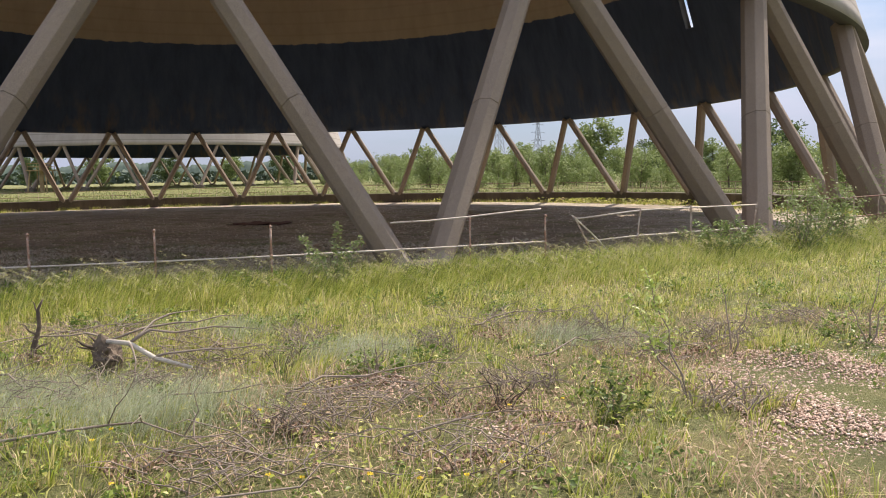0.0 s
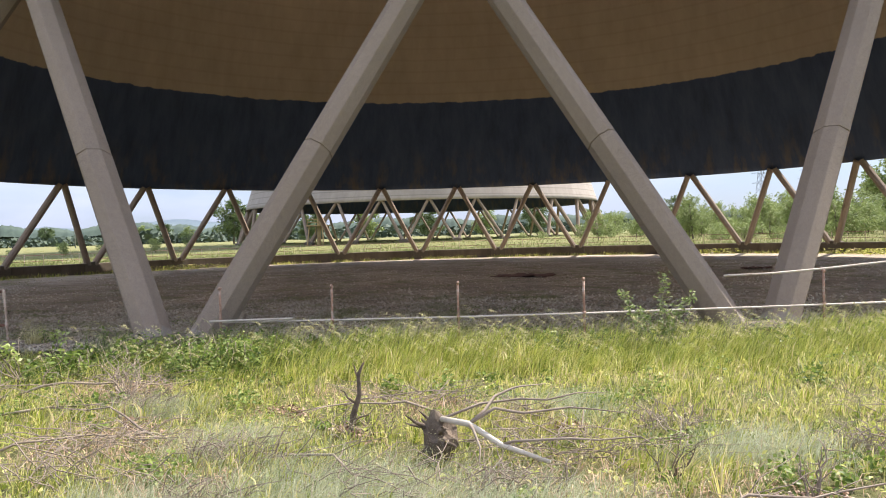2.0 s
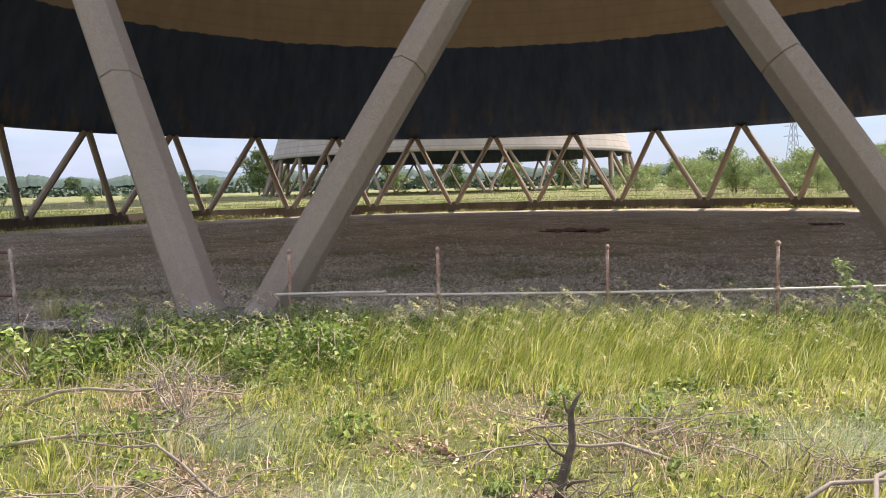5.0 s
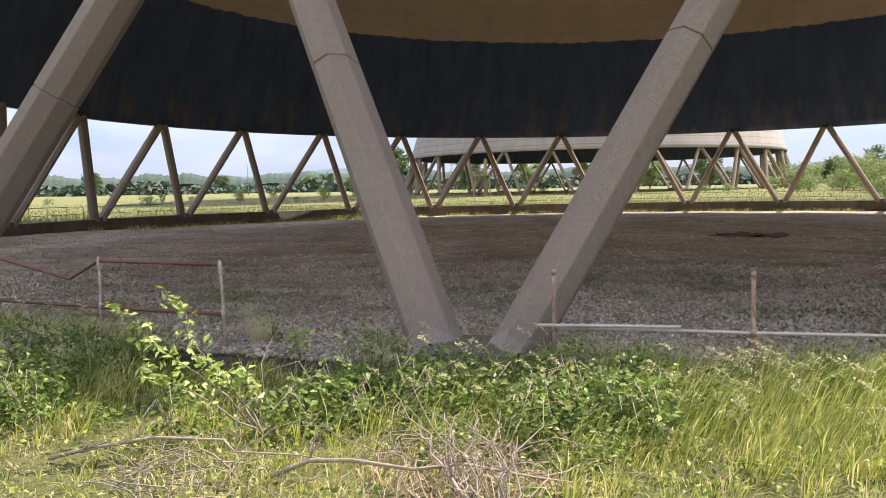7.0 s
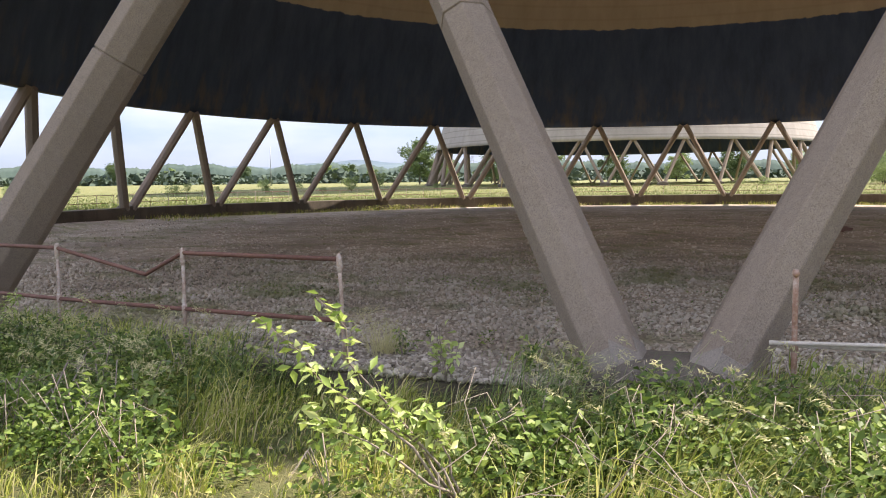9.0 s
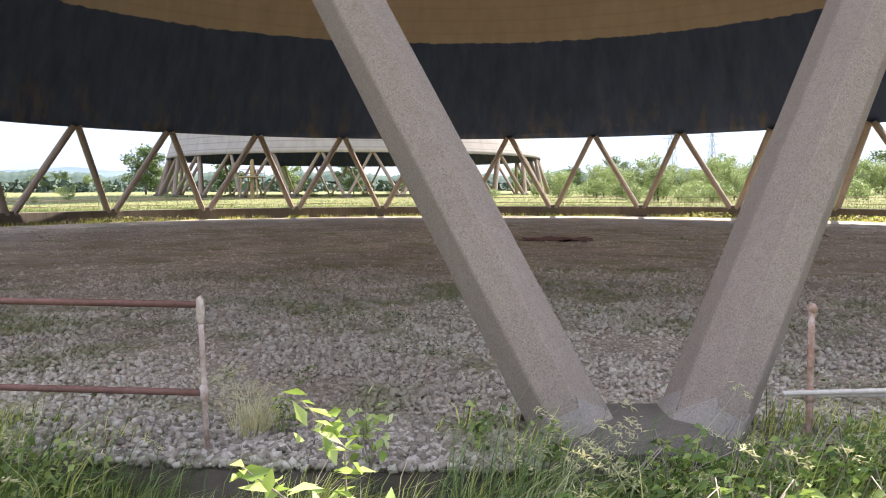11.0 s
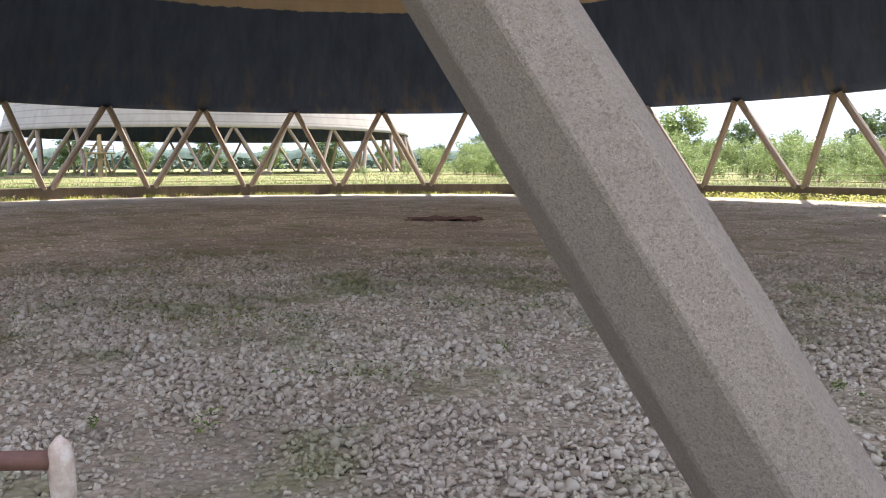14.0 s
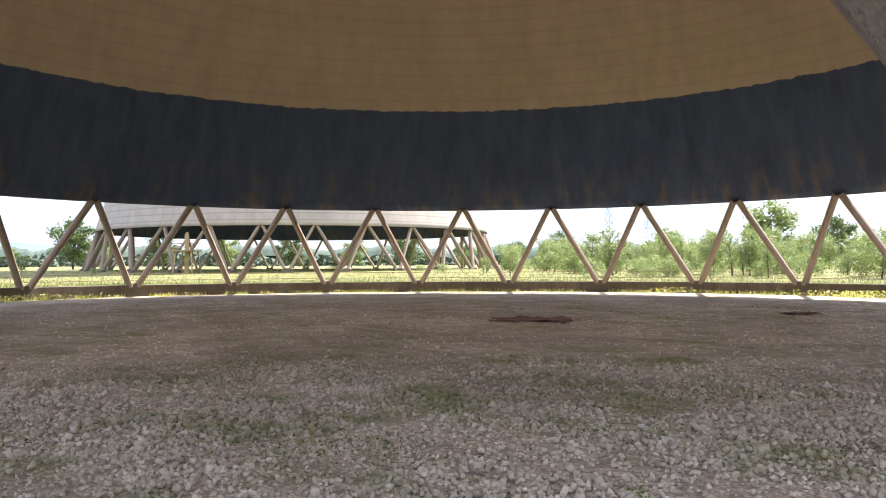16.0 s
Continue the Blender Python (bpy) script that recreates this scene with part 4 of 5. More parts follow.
# tall lush grass along the wall, bent by the wind
x, y, rng = sow(5200, (-9, 31), (36.5, 37.9), 47, lambda x, y: 0.25 + 0.75 * patchy(x, y, 1.7, 12))
gap = smooth_step(0.5, 1.3, np.hypot(x - 4.4, y + 37.0))
h = rng.uniform(0.24, 0.56, len(x)) * (1.2 - 0.6 * smooth_step(36.6, 37.9, rad(x, y))) * (0.3 + 0.7 * gap)
v, f = tufts(x, y, h, 12, rng, rng.uniform(0.4, 1.4, len(x)), 0.09, 1.5, (0.004, 0.010))
sedge = np.repeat(x < 8.6 + rng.normal(0, 0.5, len(x)), 60)
near_wall = (v, f)
# a wind-laid fringe of long pale blades in the sun
x, y, rng = sow(3600, (6.5, 24), (36.55, 38.1), 48, lambda x, y: 0.3 + 0.7 * patchy(x, y, 1.9, 18))
h = rng.uniform(0.3, 0.6, len(x)) * (1.15 - 0.55 * smooth_step(36.7, 38.1, rad(x, y)))
fringe = tufts(x, y, h, 9, rng, rng.uniform(0.4, 1.2, len(x)), 0.06, 1.9, (0.004, 0.010))
# growth on top of the basin wall
rng = np.random.default_rng(49)
n = 1500
aa, rr = rng.uniform(radians(-100), radians(-55), n), rng.uniform(35.66, 36.38, n)
x, y = rr * np.cos(aa), rr * np.sin(aa)
ok = (np.hypot(x - 4.3, y + 36.0) > 0.75) & (patchy(x, y, 2.4, 25) > 0.33) & ((np.abs(x - 4.6) > 1.9) | (rng.uniform(0, 1, n) < 0.25))
x, y = x[ok], y[ok]
top = tufts(x, y, rng.uniform(0.08, 0.3, len(x)), 10, rng, rng.uniform(0.3, 1.2, len(x)), 0.07, 1.0, (0.005, 0.011))
top[0][:, 2] += KERB_TOP - np.repeat(ground_z(x, y), 50)
own = np.repeat(sedge.reshape(-1, 5)[:, 0], 3)
near_sedge = (near_wall[0], near_wall[1][own])
near_wall = (near_wall[0], near_wall[1][~own])
tagged(new("sedge", big_mesh("sedge", *near_sedge, MAT_SEDGE)), "dark blue-green sedge and nettle stems by the wall", "grass", kind="stuff")
v, f = stack([near_wall, fringe, top])
tagged(new("tall_grass", big_mesh("tall_grass", v, f, MAT_LUSH)), "tall lush grass bent by the wind along the wall", "grass", kind="stuff")


def panicles(x, y, h, rng, lean=0.55, grains=16, size=0.02):
    """Stalks with drooping plumes of small seeds."""
    n = len(x)
    head = WIND + rng.normal(0, 0.35, n)
    z = ground_z(x, y)
    v1, f1, t = blades(x, y, z, h, np.full(n, 0.0035), np.full(n, lean) * rng.uniform(0.5, 1.2, n), head, rng)
    k = rng.uniform(0, 1, (n, grains))
    d = np.stack([np.cos(head) * 0.75, np.sin(head) * 0.75, np.full(n, -0.15)], 1)
    c = t[:, None, :] + (k[:, :, None] - 0.45) * (0.16 * d)[:, None, :] + rng.normal(size=(n, grains, 3)) * 0.009
    c[:, :, 2] -= 0.05 * k ** 2
    return (v1, f1), leaf_cards(c.reshape(-1, 3), size, rng, 0.2)


x1, y1, rng = sow(3000, (-8, 30), (36.5, 38.0), 53, lambda x, y: 0.15 + 0.85 * patchy(x, y, 1.5, 4))
ok = np.hypot(x1 - 4.4, y1 + 37.0) > 1.1
s1, g1 = panicles(x1[ok], y1[ok], rng.uniform(0.34, 0.7, ok.sum()), rng, 0.85, 22, 0.034)
x2, y2, rng = sow(5200, (-2, 28), (38.2, 46.5), 54, lambda x, y: np.clip(patchy(x, y, 1.0, 14) * 1.8 - 0.5, 0.05, 1))
ok = np.abs(y2 - path_y(x2)) > 0.7
s2, g2 = panicles(x2[ok], y2[ok], rng.uniform(0.16, 0.38, ok.sum()), rng, 0.5, 9, 0.016)
v, f = stack([s1, g1, s2, g2])
tagged(new("seeding_grass", big_mesh("seeding_grass", v, f, MAT_SEED)), "pale feathery seeding grass blown to one side", "grass", kind="stuff")

# low green weeds: rosettes on the meadow, thick along the wall
def weeds(cx, cy, radius, height, n, rng, size):
    a, r = rng.uniform(0, 6.28, n), radius * np.sqrt(rng.uniform(0, 1, n))
    px, py = cx + r * np.cos(a), cy + r * np.sin(a)
    pz = ground_z(px, py) + height * rng.uniform(0.15, 1, n) * (1 - 0.55 * (r / radius) ** 2)
    return leaf_cards(np.stack([px, py, pz], 1), size, rng, 0.6, 0.1, 0.6)


rng = np.random.default_rng(61)
parts = []
for i in range(285):
    xx = rng.uniform(-7, 26) if i < 230 else rng.uniform(4.6, 9.2)
    rr = rng.uniform(36.5, 37.35) if i < 150 else rng.uniform(37.6, 46) if i < 230 else rng.uniform(36.6, 38.3)
    yy = -math.sqrt(rr * rr - xx * xx)
    if abs(yy - path_y(xx)) < 0.7 or math.hypot(xx - 4.4, yy + 37.0) < 1.1:
        continue
    if i < 150 and xx > 8.0 and rng.uniform() < 0.7:
        continue
    parts.append(weeds(xx, yy, rng.uniform(0.2, 0.55) if i < 150 else rng.uniform(0.1, 0.28), rng.uniform(0.25, 0.55) if i < 150 else rng.uniform(0.06, 0.16) if i < 230 else rng.uniform(0.12, 0.3), 190 if i < 150 else 80, rng, 0.055 if i < 150 else 0.042))
v, f = stack(parts)
tagged(new("weeds", big_mesh("weeds", v, f, MAT_HERB)), "dark green bramble and nettle leaves by the wall", "weeds", kind="stuff")

# small yellow flowers in the turf
MAT_PETAL = island_surface("yellow_petals", [(0.2, (0.72, 0.50, 0.02)), (0.8, (0.85, 0.66, 0.05))], 0.6, translucent=0.3)
rng = np.random.default_rng(65)
for i in range(16):
    fx, fy = rng.uniform(12.0, 15.2), rng.uniform(-42.6, -41.0)
    flower = thing("flower", Matrix.Translation((fx, fy, gz(fx, fy))), "small yellow meadow flower on a thin green stem", "flower", "yellow flowers")
    hh = rng.uniform(0.10, 0.18)
    v, f, t = blades(np.zeros(1), np.zeros(1), np.zeros(1), np.full(1, hh), np.full(1, 0.005), np.full(1, 0.2), np.zeros(1), rng)
    part("stem", big_mesh("stem", v, f, MAT_HERB), flower)
    a = np.arange(12) * 0.524
    c = t + np.stack([np.cos(a) * 0.011, np.sin(a) * 0.011, np.full(12, 0.0)], 1)
    v, f = leaf_cards(c, 0.018, rng, 0.5, 0.0, 1.0)
    part("petals", big_mesh("petals", v, f, MAT_PETAL), flower)

# grass of the far meadow
MAT_FAR_GRASS = island_surface("far_meadow_grass", [(0.2, (0.06, 0.10, 0.025)), (0.45, (0.14, 0.20, 0.05)), (0.65, (0.25, 0.28, 0.09)), (0.85, (0.36, 0.33, 0.17))], 0.6, translucent=0.3, spread=0.45, patch=0.12)
rng = np.random.default_rng(67)
a = rng.uniform(radians(-20), radians(200), 90000)
r = 36.6 + 90 * rng.uniform(0, 1, 90000) ** 1.8
x, y = r * np.cos(a), r * np.sin(a)
h = rng.uniform(0.10, 0.34, len(x)) * (0.5 + patchy(x, y, 0.4, 3))
v, f, t = blades(x, y, ground_z(x, y), h, rng.uniform(0.02, 0.05, len(x)), rng.uniform(0.2, 0.9, len(x)), WIND + rng.normal(0, 1.0, len(x)), rng)
tagged(new("far_meadow_grass", big_mesh("far_meadow_grass", v, f, MAT_FAR_GRASS)), "sunlit yellow-green grass of the far meadow", "grass", kind="stuff")

# weeds at the foot of the far wall, inside the basin
rng = np.random.default_rng(71)
n = 9000
a = rng.uniform(radians(-12), radians(192), n)
r = 35.55 - 1.5 * rng.uniform(0, 1, n) ** 2
x, y = r * np.cos(a), r * np.sin(a)
ok = patchy(x, y, 0.8, 6) > 0.38
x, y, r = x[ok], y[ok], r[ok]
v1, f1, t = blades(x, y, floor_z(x, y), rng.uniform(0.1, 0.42, len(x)), rng.uniform(0.02, 0.04, len(x)), rng.uniform(0.1, 0.8, len(x)), rng.uniform(0, 6.28, len(x)), rng)
parts = [(v1, f1)]
for a0, spread, m in ((radians(38), 0.09, 900), (radians(25), 0.05, 500), (radians(150), 0.05, 400), (radians(64), 0.03, 200), (radians(12), 0.06, 400)):
    aa = a0 + rng.normal(0, spread, m)
    rr = 35.4 - 2.4 * rng.uniform(0, 1, m)
    px, py = rr * np.cos(aa), rr * np.sin(aa)
    parts.append(leaf_cards(np.stack([px, py, floor_z(px, py) + rng.uniform(0.02, 0.45, m)], 1), 0.18, rng))
v, f = stack(parts)
tagged(new("wall_weeds", big_mesh("wall_weeds", v, f, MAT_GRASS)), "bright weeds growing at the foot of the basin wall", "weeds", kind="stuff")


# thick nettles and grass beside the rusty handrail
rng = np.random.default_rng(73)
parts = []
for i in range(46):
    xx, rr = rng.uniform(-7.5, 3.4), rng.uniform(36.5, 37.6)
    parts.append(weeds(xx, -math.sqrt(rr * rr - xx * xx), rng.uniform(0.25, 0.55), rng.uniform(0.25, 0.5), 220, rng, 0.06))
v, f = stack(parts)
tagged(new("nettles", big_mesh("nettles", v, f, MAT_HERB)), "thick green nettles below the rusty handrail", "nettles", kind="stuff")


# bramble thicket between the wall and the trodden way
rng = np.random.default_rng(75)
canes, foliage = [], []
for i in range(150):
    xx = rng.uniform(3.0, 8.4) if i < 100 else rng.uniform(-1.5, 4.0)
    rr = 36.5 + (1.3 if xx > 5.4 else 2.0) * rng.uniform(0, 1) ** 1.1
    yy = -math.sqrt(rr * rr - xx * xx)
    if abs(yy - path_y(xx)) < 0.85 or math.hypot(xx - 4.5, yy + 37.0) < 1.15 or (xx > 8.2 and rr > 37.8):
        continue
    low = 0.42 if 3.2 < xx < 6.2 and rr < 37.4 else 1.0
    hh, ww = rng.uniform(0.26, 0.52) * low, rng.uniform(0.18, 0.42)
    foliage.append(weeds(xx, yy, ww, hh, int(300 * (ww / 0.4) ** 2) + 60, rng, rng.uniform(0.036, 0.066)))
    for j in range(3):
        a = rng.uniform(0, 6.28)
        p = np.array([xx, yy, gz(xx, yy)])
        q = p + (math.cos(a) * ww * 1.3, math.sin(a) * ww * 1.3, hh * rng.uniform(0.3, 0.9))
        m = (p + q) / 2 + (0, 0, hh * 0.55)
        canes.append(tube([tuple(p), tuple(m), tuple(q)], [0.004, 0.0035, 0.0015], 4, False))
v, f = stack(foliage)
tagged(new("bramble", big_mesh("bramble", v, f, MAT_BRAMBLE)), "green bramble leaves in a low thicket by the wall", "bramble", kind="stuff")
tagged(new("bramble_canes", mesh_of("bramble_canes", *joined(canes), MAT_TWIG, True)), "thin arching bramble canes by the wall", "bramble", kind="stuff")

# grey-green downy patches of fine grass
rng = np.random.default_rng(76)
fine = []
for cx, cy, r, m in ((11.0, -40.6, 1.0, 5200), (12.2, -40.9, 0.8, 3600), (10.0, -41.2, 0.7, 2600), (9.6, -39.6, 0.6, 1800), (13.5, -39.2, 0.6, 1500), (15.6, -38.6, 0.7, 1700), (8.3, -38.6, 0.5, 1200), (11.9, -38.0, 0.6, 1500)):
    px, py = cx + rng.normal(0, r * 0.5, m), cy + rng.normal(0, r * 0.4, m)
    fine.append(blades(px, py, ground_z(px, py), rng.uniform(0.10, 0.30, m), np.full(m, 0.0028), rng.uniform(0.4, 1.2, m), WIND + rng.normal(0, 0.8, m), rng)[:2])
v, f = stack(fine)
tagged(new("downy_grass", big_mesh("downy_grass", v, f, MAT_DOWNY)), "pale grey-green downy grass lying in drifts", "grass", kind="stuff")

# leafy weeds of several sizes scattered over the turf
rng = np.random.default_rng(78)
scattered = []
for i in range(340):
    xx, rr = rng.uniform(-2, 25), 37.6 + 9.0 * rng.uniform(0, 1) ** 1.2
    yy = -math.sqrt(rr * rr - xx * xx)
    if abs(yy - path_y(xx)) < 0.6 or float(bareness(np.array(xx), np.array(yy))) > 0.3:
        continue
    big = rng.uniform() < 0.22
    scattered.append(weeds(xx, yy, rng.uniform(0.14, 0.30) if big else rng.uniform(0.06, 0.15), rng.uniform(0.14, 0.30) if big else rng.uniform(0.05, 0.13), 120 if big else 45, rng, rng.uniform(0.028, 0.055)))
v, f = stack(scattered)
tagged(new("meadow_weeds", big_mesh("meadow_weeds", v, f, MAT_BRAMBLE)), "small leafy green weeds scattered in the turf", "weeds", kind="stuff")


# dead wood on the meadow
def wander(p, q, rng, bends=5, sway=0.06, lift=0.0):
    p, q = Vector(p), Vector(q)
    L = (q - p).length
    out = []
    for i in range(bends + 1):
        u = i / bends
        s = Vector(rng.normal(size=3).tolist()) * sway * L * (0.0 if i in (0, bends) else 1.0)
        s.z = abs(s.z) * 0.5 + lift * math.sin(math.pi * u)
        out.append(p.lerp(q, u) + s)
    return out


def fallen_branch(p, q, thick, seed, label, twigs=5, lift=0.05, mat=None, name="fallen_branch"):
    """A crooked branch with side twigs, lying on the ground."""
    rng = np.random.default_rng(seed)
    base = Vector(p)
    ob = thing(name, Matrix.Translation(base), label, "branch", "fallen branches")
    line = wander((0, 0, thick), Vector(q) - base + Vector((0, 0, thick)), rng, 6, 0.035, lift)
    v, f = tube(line, [thick * (1 - 0.75 * i / 6) for i in range(7)], 7)
    part("stem", mesh_of("stem", v, f, mat or MAT_TWIG, True), ob)
    L = (Vector(q) - base).length
    for i in range(twigs):
        k = int(rng.integers(1, 6))
        d = (line[k + 1] - line[k]).normalized() * 0.7 + Vector((rng.normal() * 0.6, rng.normal() * 0.6, abs(rng.normal()) * 0.45))
        end = line[k] + d * L * rng.uniform(0.15, 0.4)
        v, f = tube(wander(line[k], end, rng, 4, 0.06), [thick * 0.38, thick * 0.3, thick * 0.22, thick * 0.16, thick * 0.08], 5)
        part("twig", mesh_of("twig", v, f, mat or MAT_TWIG, True), ob)
    return ob


BRANCHES = [((11.24, -41.67), (12.95, -41.6), 0.013, 4), ((10.12, -39.77), (11.64, -40.65), 0.012, 5), ((4.85, -38.6), (6.6, -37.95), 0.014, 4), ((6.3, -38.3), (7.9, -37.7), 0.016, 5),
            ((8.1, -38.9), (6.9, -37.6), 0.016, 6), ((9.0, -39.5), (7.3, -38.9), 0.012, 5), ((13.1, -40.6), (14.6, -39.7), 0.010, 7), ((14.3, -38.1), (15.9, -37.5), 0.012, 6),
            ((12.6, -42.9), (14.2, -42.2), 0.009, 3), ((9.9, -38.0), (11.2, -37.6), 0.010, 6), ((15.0, -39.4), (16.4, -38.6), 0.010, 6), ((10.9, -38.3), (9.6, -38.7), 0.012, 5),
            ((7.9, -40.1), (8.9, -39.5), 0.012, 4), ((12.2, -40.9), (13.2, -40.4), 0.009, 4), ((6.9, -39.2), (8.4, -38.5), 0.014, 4), ((14.0, -41.5), (15.1, -41.2), 0.009, 4)]
for i, (p, q, th, tw) in enumerate(BRANCHES):
    fallen_branch((*p, gz(*p) + 0.02), (*q, gz(*q) + 0.05), th, 100 + i, "pale dry branch lying in the meadow grass" if p[0] < 9.0 else "thin dry branch lying in the meadow grass", tw, 0.06, MAT_GREY_WOOD if p[0] < 9.0 else None)


def brush_pile(cx, cy, radius, n, seed):
    """A tangle of thin dry twigs."""
    rng = np.random.default_rng(seed)
    pieces = []
    for i in range(n):
        a, b = rng.uniform(0, 6.28), rng.uniform(0, 6.28)
        p = (radius * rng.uniform(0.2, 1) * math.cos(a), radius * rng.uniform(0.2, 1) * math.sin(a) * 0.6, rng.uniform(0.0, 0.06))
        q = (p[0] + radius * math.cos(b) * rng.uniform(0.3, 1.0), p[1] + radius * math.sin(b) * rng.uniform(0.3, 0.8), rng.uniform(0.03, 0.26))
        th = rng.uniform(0.0025, 0.006)
        pieces.append(tube(wander(p, q, rng, 4, 0.09, 0.03), [th, th * 0.9, th * 0.75, th * 0.6, th * 0.3], 4, False))
    v, f = joined(pieces)
    ob = new("brush_pile", mesh_of("brush_pile", v, f, MAT_TWIG, True))
    ob.location = (cx, cy, gz(cx, cy))
    return tagged(ob, "tangle of thin dry brown twigs in the grass", "brush pile", "brush piles", "stuff")


for i, (cx, cy, r, n) in enumerate(((12.3, -39.3, 0.8, 90), (8.6, -39.7, 0.7, 70), (7.2, -37.6, 0.7, 60), (10.7, -38.0, 0.6, 45), (10.5, -39.0, 0.35, 30), (14.9, -37.9, 0.6, 50), (13.8, -40.7, 0.8, 70), (11.2, -40.4, 0.7, 60),
                                    (6.0, -38.6, 0.6, 50), (16.2, -39.2, 0.7, 50), (13.1, -42.0, 0.6, 60), (18.2, -38.0, 0.7, 50), (9.2, -40.6, 0.6, 50), (14.4, -41.9, 0.6, 50), (20.5, -36.2, 0.7, 40), (12.0, -40.2, 0.35, 70), (13.4, -41.3, 0.4, 80), (14.9, -40.3, 0.35, 70), (11.7, -38.4, 0.35, 60), (15.6, -38.3, 0.35, 70), (9.9, -39.9, 0.4, 80), (17.0, -38.6, 0.4, 70), (8.0, -38.5, 0.4, 70), (12.9, -38.5, 0.3, 60), (16.3, -41.0, 0.35, 60), (10.3, -40.9, 0.35, 60), (14.2, -39.0, 0.3, 60))):
    brush_pile(cx, cy, r, n, 200 + i)


def root_stump():
    """A grubbed-up stump: a ragged root ball with torn roots and one bleached stem."""
    rng = np.random.default_rng(5)
    ob = thing("root_stump", Matrix.Translation((11.35, -39.55, gz(11.35, -39.55))), "grubbed-up dark root stump with a bleached broken stem", "stump")
    bm = bmesh.new()
    bmesh.ops.create_icosphere(bm, subdivisions=3, radius=0.15)
    for v in bm.verts:
        k = noise.noise(v.co * 7.0) * 0.5 + noise.noise(v.co * 17.0) * 0.35
        v.co = Vector((v.co.x * 0.85, v.co.y * 0.8, v.co.z * 1.15 + 0.15)) * (1.0 + k * 0.6)
    me = bpy.data.meshes.new("root_ball")
    bm.to_mesh(me)
    bm.free()
    me.materials.append(MAT_ROOT)
    part("root_ball", me, ob)
    for i in range(9):
        a = rng.uniform(0, 6.28)
        d = Vector((math.cos(a), math.sin(a) * 0.8, rng.uniform(-0.5, 0.7)))
        s = Vector((0, 0, 0.17)) + d * 0.1
        e = s + d * rng.uniform(0.08, 0.2)
        e.z = max(0.01, e.z)
        v, f = tube(wander(s, e, rng, 4, 0.12), [0.022, 0.017, 0.012, 0.008, 0.003], 5)
        part("root", mesh_of("root", v, f, MAT_ROOT, True), ob)
    line = [Vector((0.02, -0.02, 0.30)), Vector((0.25, -0.13, 0.30)), Vector((0.50, -0.25, 0.20)), Vector((0.84, -0.34, 0.13))]
    v, f = tube(line, [0.021, 0.022, 0.02, 0.014], 9)
    part("stem", mesh_of("stem", v, f, MAT_PALE_WOOD, True), ob, "bleached broken stem")
    for s, e, th in ((line[1], Vector((0.7, 0.35, 0.5)), 0.014), (line[1], Vector((1.3, 0.12, 0.36)), 0.013), (line[2], Vector((1.5, -0.2, 0.22)), 0.012), (line[0], Vector((1.1, 0.5, 0.42)), 0.011), (line[1], Vector((0.45, -0.5, 0.03)), 0.012)):
        v, f = tube(wander(s, e, rng, 5, 0.05, 0.05), [th, th * 0.9, th * 0.75, th * 0.6, th * 0.45, th * 0.2], 6)
        part("branch", mesh_of("branch", v, f, MAT_TWIG, True), ob)
    return ob


root_stump()
rng = np.random.default_rng(77)
snag = thing("dead_snag", Matrix.Translation((10.42, -39.0, gz(10.42, -39.0))), "short dark dead stem standing in a clump of litter", "stump")
v, f = tube([(0, 0, -0.05), (0.02, 0, 0.15), (0.07, 0.02, 0.32), (0.06, 0.03, 0.48), (0.11, 0.03, 0.58)], [0.035, 0.027, 0.02, 0.016, 0.007], 7)
part("stem", mesh_of("stem", v, f, MAT_ROOT, True), snag)
for s, e in (((0.05, 0.01, 0.25), (-0.12, 0.02, 0.36)), ((0.065, 0.03, 0.45), (0.01, 0.03, 0.57)), ((0.02, 0, 0.1), (0.2, -0.05, 0.2))):
    v, f = tube(wander(s, e, rng, 3, 0.08), [0.011, 0.009, 0.006, 0.002], 5)
    part("twig", mesh_of("twig", v, f, MAT_ROOT, True), snag)


def dead_shrub(x, y, height, stems, seed, mat, label):
    """A leafless shrub: crooked stems, each with a few twigs."""
    rng = np.random.default_rng(seed)
    ob = thing("dead_shrub", Matrix.Translation((x, y, gz(x, y))), label, "shrub", "dead shrubs")
    for i in range(stems):
        a = rng.uniform(0, 6.28)
        tip = Vector((math.cos(a) * height * rng.uniform(0.2, 0.75), math.sin(a) * height * rng.uniform(0.2, 0.6), height * rng.uniform(0.6, 1.0)))
        line = wander((0, 0, -0.04), tip, rng, 6, 0.06)
        th = rng.uniform(0.006, 0.011)
        part("stem", mesh_of("stem", *tube(line, [th * (1 - 0.8 * k / 6) for k in range(7)], 6), mat, True), ob)
        for j in range(4):
            k = int(rng.integers(2, 6))
            end = line[k] + Vector((rng.normal() * 0.3, rng.normal() * 0.3, rng.uniform(-0.1, 0.35))) * height * 0.6
            end.z = max(0.02, end.z)
            part("twig", mesh_of("twig", *tube(wander(line[k], end, rng, 4, 0.08), [th * 0.45, th * 0.4, th * 0.3, th * 0.2, th * 0.1], 4, False), mat, True), ob)


